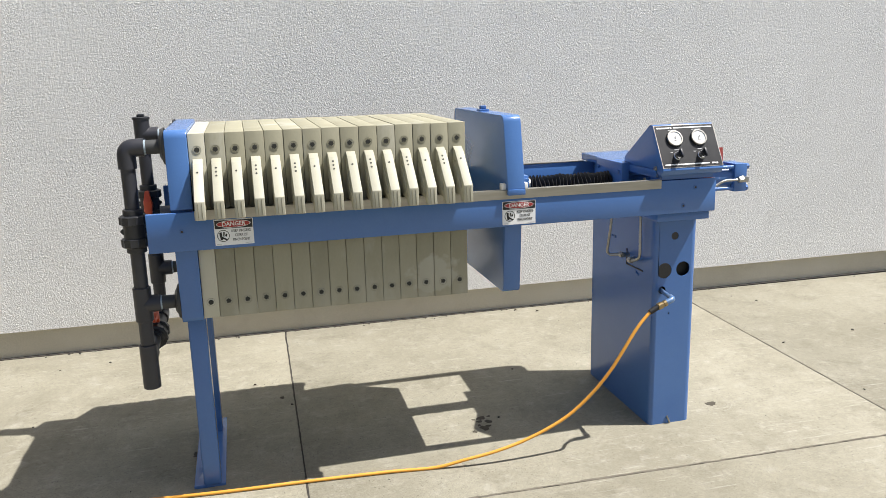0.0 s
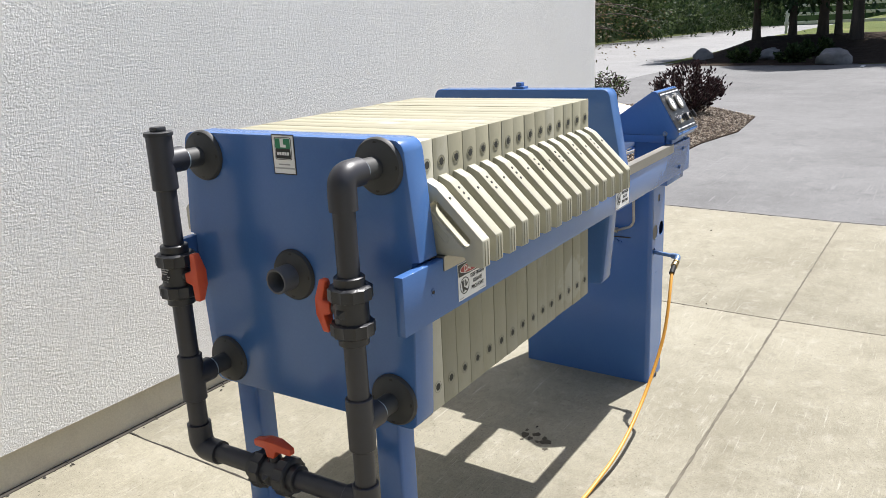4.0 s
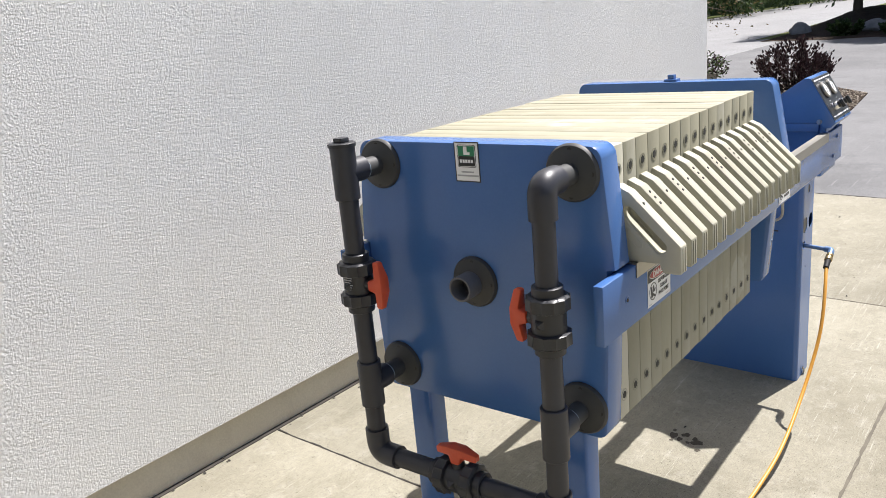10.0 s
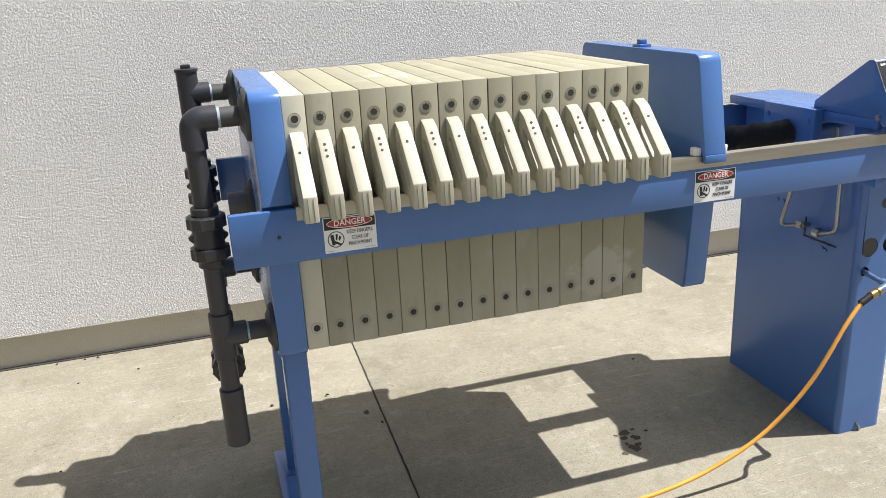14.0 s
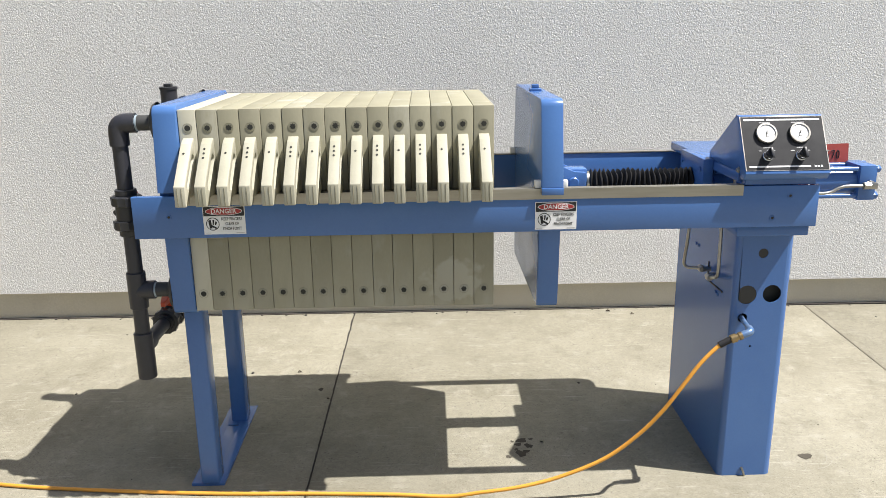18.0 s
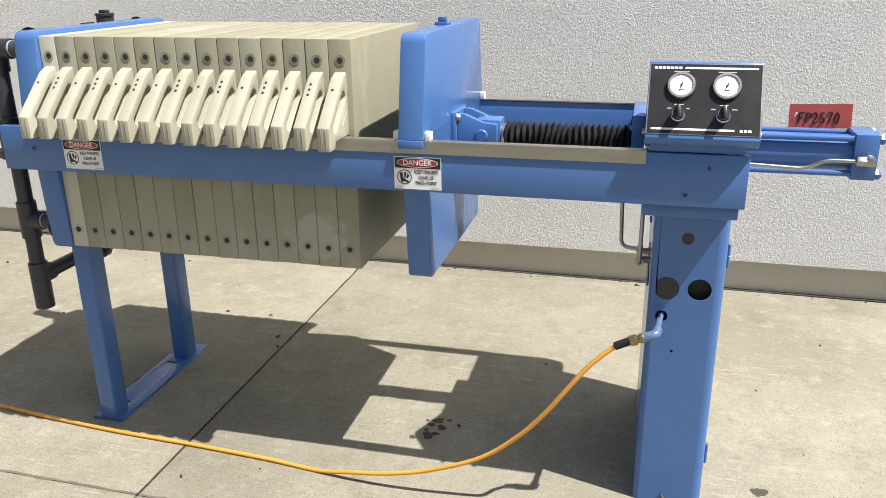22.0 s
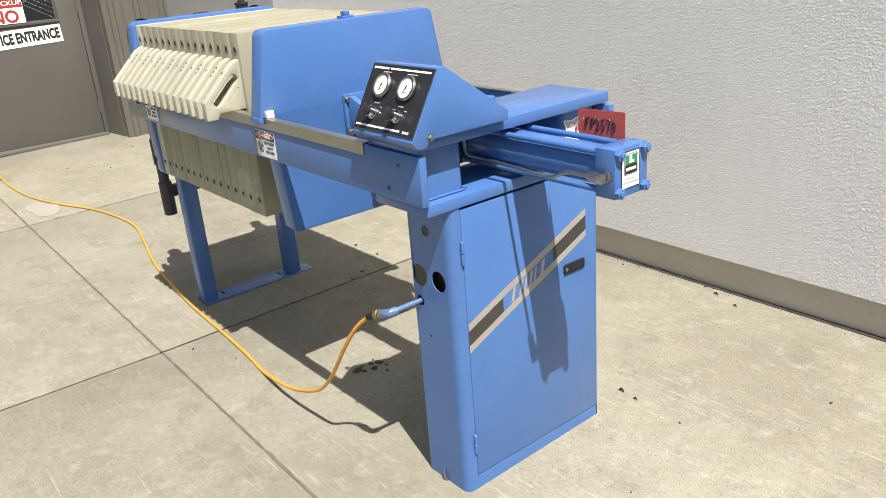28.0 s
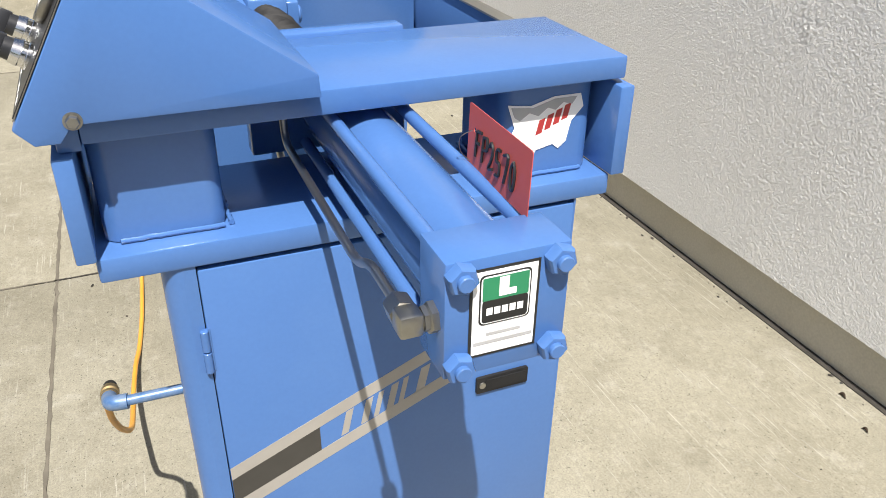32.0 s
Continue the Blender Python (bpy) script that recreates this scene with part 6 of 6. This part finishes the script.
tree("small_tree", (11.0, 7.68, 0.0), 0.085, 4.0, 1.0, 2.0, 15000, LEAF_RUST, 0.028, 71, "sparse bronze-leaved small tree by the wall corner", 130, -0.1, 0.15)
basket = thing("flower_basket", (11.0, 7.68, 0.95), "trailing pink flowers hung round the small tree's trunk", "flowers")
rng = random.Random(51)
sp = []
for _ in range(2600):
    a, r = rng.uniform(0, 6.28), 0.12 + 0.36 * rng.random() ** 0.7
    drop = rng.uniform(0, 0.5) if rng.random() < 0.12 else 0.0
    sp.append((Vector((11.0 + r * math.cos(a), 7.68 + r * math.sin(a), 1.08 + rng.uniform(-0.14, 0.18) - drop)), (math.cos(a), math.sin(a), 0.2)))
part("basket", lathe(B(), [(0, 0.13), (0.06, 0.19), (0.16, 0.22), (0.16, 0.20)], (11.0, 7.68, 0.93), (0, 0, 1), 20), BARK, basket)
mesh_part("foliage", leaves(LEAF_WOOD, sp[:2100], 0.030, 52), basket)
mesh_part("flowers", leaves(LEAF_PINK, sp[2100:], 0.030, 53), basket, "pink petals")

# ---- beyond the lot ----
for y0, y1, x0, x1 in ((1.52, 1.64, 23.9, 26.1), (-1.02, -0.90, 23.3, 26.4), (-3.95, -3.83, 23.8, 26.6), (4.1, 4.2, 24.6, 25.2)):
    bm = box(B(), x0, x1, y0, y1, -0.03, -0.018, 0)
    tagged(part("parking_line", bm, PAINTW), "faded white parking stall line", "road marking", "parking lines", kind="structure")


def rock(name, c, sx, sy, sz, seed, label):
    bm = B()
    bmesh.ops.create_icosphere(bm, subdivisions=3, radius=1)
    for v in bm.verts:
        k = 1 + 0.28 * noise.noise(v.co * 1.3 + Vector((seed, 0, 0))) + 0.12 * noise.noise(v.co * 3.1 + Vector((0, seed, 0)))
        v.co = Vector((c[0] + v.co.x * sx * k, c[1] + v.co.y * sy * k, c[2] + max(v.co.z, -0.4) * sz * k))
    tagged(part(name, bm, BOULDER), label, "rock")


rock("boulder", (26.2, 5.05, 0.10), 0.42, 0.52, 0.36, 3.0, "large pale grey boulder at the mulch bed's edge")
rock("boulder", (28.4, 7.3, 0.15), 0.36, 0.4, 0.26, 5.0, "grey boulder half hidden among plants")
rock("boulder", (29.6, 9.9, 0.10), 0.32, 0.35, 0.30, 8.0, "small dark rock at the bed's tip")
for k, (x, y, r, h, lo) in enumerate(((31.0, 4.95, 0.21, 13, 3.8), (31.0, 3.58, 0.21, 13, 3.8), (31.0, 0.85, 0.21, 13, 3.8), (33.0, 8.7, 0.15, 10, 1.9), (33.5, 7.45, 0.15, 10, 1.8), (33.0, 6.3, 0.19, 11, 1.9), (32.5, 5.7, 0.13, 9, 1.8))):
    tree("spruce_tree", (x, y, lot_z(x, y) - 0.05), r, h, lo, 3.2, 14000, LEAF_PINE, 0.13, 80 + 3 * k, "tall dark spruce tree with bare lower trunk", 44, 0.0, 0.45)
for k, (x, y) in enumerate(((27.2, 6.4), (27.6, 8.0), (28.6, 6.0))):
    shrub("bed_plant", (x, y), 0.5, 0.5, 0.55, 900, LEAF_WOOD, 0.10, 120 + k, "low dark green plant in the mulch bed", 12, 0.8, lot_z(x, y))

# white board fence
fz = lot_z(42, 0)
fen = thing("fence", (42, 1, fz), "white board fence across the far lawn", "fence")
for k in range(8):
    part("post", box(B(), 41.94, 42.06, -7 + 2.3 * k - 0.06, -7 + 2.3 * k + 0.06, fz - 0.2, fz + 1.3, 0.01), PAINTW, fen)
for z in (0.35, 0.75, 1.15):
    part("board", box(B(), 41.90, 41.94, -7.1, 9.2, fz + z - 0.07, fz + z + 0.07, 0.005), PAINTW, fen)


def car(name, x, y, paint, label, tall=0.0, length=4.75):
    """A parked car seen from its tail; it faces +x."""
    z = -0.03
    ob = thing(name, (x + length / 2, y, z), label, "car")
    L_, w = length, 0.91
    h = 1.45 + tall
    prof = [(0.0, 0.42), (-0.03, 0.60), (0.03, 0.95 + tall * 0.3), (0.25, 1.02 + tall * 0.4), (0.95, h - 0.06), (1.5, h), (2.6, h - 0.03), (3.45, 0.98 + tall * 0.3), (4.4, 0.82 + tall * 0.3), (L_, 0.62), (L_ - 0.02, 0.24), (0.10, 0.21)]
    bm = B()
    rings = []
    for s, k in ((-1, 0.86), (-1, 1.0), (1, 1.0), (1, 0.86)):
        ring = []
        for px, pz in prof:
            tuck = max(0.0, (pz - 0.95)) * 0.42
            ring.append(bm.verts.new((x + px, y + s * (w * (1.0 if k == 1.0 else 0.96) - tuck), z + (pz if k == 1.0 else pz))))
        rings.append(ring)
    a, b = rings[1], rings[2]
    n = len(prof)
    for i in range(n):
        bm.faces.new((a[i - 1], a[i], b[i], b[i - 1]))
    bm.faces.new(a)
    bm.faces.new(b)
    bmesh.ops.delete(bm, geom=rings[0] + rings[3], context="VERTS")
    bmesh.ops.recalc_face_normals(bm, faces=bm.faces)
    bevel_edges(bm, bm.verts[:], 0.07, 3)
    body = part("body", bm, paint, ob, "", 50)
    bm = B()
    v = [bm.verts.new(p) for p in ((x + 0.30, y - 0.74, z + 1.05 + tall * 0.4), (x + 0.30, y + 0.74, z + 1.05 + tall * 0.4), (x + 0.90, y + 0.60, z + h - 0.09), (x + 0.90, y - 0.60, z + h - 0.09))]
    bm.faces.new(v)
    bmesh.ops.translate(bm, vec=(-0.035, 0, 0.03), verts=bm.verts)
    part("rear_window", bm, GLASSD, body)
    for s in (-1, 1):
        for wx in (0.95, 3.75):
            wy = y + s * (w - 0.10)
            ty = part("wheel", lathe(B(), [(-0.11, 0.20), (-0.11, 0.31), (-0.08, 0.335), (0.08, 0.335), (0.11, 0.31), (0.11, 0.20)], (x + wx, wy, z + 0.335), (0, 1, 0), 28), RUBBER, ob)
            part("rim", lathe(B(), [(-0.112, 0.205), (-0.10, 0.16), (0.10, 0.16), (0.112, 0.205)], (x + wx, wy, z + 0.335), (0, 1, 0), 20), STEEL, ty)
        part("tail_lamp", box(B(), x - 0.045, x + 0.10, min(y + s * 0.45, y + s * 0.90), max(y + s * 0.45, y + s * 0.90), z + 0.80 + tall * 0.3, z + 0.93 + tall * 0.3, 0.02), TAIL, ob)
        part("side_mirror", box(B(), x + 2.85, x + 3.02, min(y + s * 0.93, y + s * 1.08), max(y + s * 0.93, y + s * 1.08), z + 0.98 + tall * 0.3, z + 1.12 + tall * 0.3, 0.03), paint, ob)
        bm = B()
        vv = [bm.verts.new((x + px, y + s * (w - 0.42 * max(0, pz - 0.95) + 0.012), z + pz)) for px, pz in ((0.75, 1.06 + tall * 0.4), (3.2, 1.02 + tall * 0.3), (2.5, h - 0.11), (1.2, h - 0.09))]
        bm.faces.new(vv)
        part("side_window", bm, GLASSD, body)
    part("number_plate", box(B(), x - 0.055, x - 0.03, y - 0.16, y + 0.16, z + 0.76, z + 0.92, 0.004), WHITE, ob, "pale licence plate")
    part("bumper_trim", box(B(), x - 0.055, x - 0.01, y - 0.85, y + 0.85, z + 0.46, z + 0.50, 0.01), CHROME, ob, "bright bumper trim")
    part("boot_trim", box(B(), x - 0.05, x - 0.0, y - 0.45, y + 0.45, z + 0.935, z + 0.965, 0.006), CHROME, ob)
    return ob


car("car", 25.0, -2.58, CARPAINT, "dark navy sedan parked tail towards the lot")
car("car", 25.6, -5.25, CARPAINT2, "dark grey sport utility vehicle parked beside a sedan", 0.28)

# woods along the road
rng = random.Random(77)
spots, verts, faces = [], [], []
for k in range(230):
    x, y = rng.uniform(9, 105), 20.0 + abs(rng.gauss(0, 4.5))
    if k > 170:
        x, y = rng.uniform(70, 112), rng.uniform(-45, 40)
    r, hh = rng.uniform(1.2, 2.8), rng.uniform(0.3, 9.0) * (0.3 + 0.7 * min((y - 19.5) / 4, 1) if k <= 170 else 1)
    c = Vector((x, y, hh * 0.9 + r * 0.4))
    for _ in range(430):
        d = Vector((rng.gauss(0, 1), rng.gauss(0, 1), rng.gauss(0, 1))).normalized()
        p = c + d * r * rng.uniform(0.6, 1.15)
        if p.z > -0.1:
            spots.append((p, d))
me = leaves(LEAF_WOOD, spots, 0.17, 78, 0.2, 1.5)
tagged(new("woods", me), "mixed green woods lining the far road", "woods", kind="stuff")
# dark sheets close sky gaps; the depth of shade is only their colour
bm = B()
for (x0, y0), (x1, y1) in (((6, 25.5), (112, 25.5)), ((112, 25.5), (112, -60))):
    n = 60
    lo = [bm.verts.new((x0 + (x1 - x0) * i / n + rng.uniform(-1, 1), y0 + (y1 - y0) * i / n + rng.uniform(-1.2, 1.2), -0.3)) for i in range(n + 1)]
    hi = [bm.verts.new((v.co.x + rng.uniform(-1, 1), v.co.y + rng.uniform(-1, 1), rng.uniform(9, 14))) for v in lo]
    for i in range(n):
        bm.faces.new((lo[i], lo[i + 1], hi[i + 1], hi[i]))
tagged(part("backdrop", bm, LEAF_PINE, None, "", 80), "dark backing sheets standing in for shaded woods behind the first trees", "woods", kind="structure")
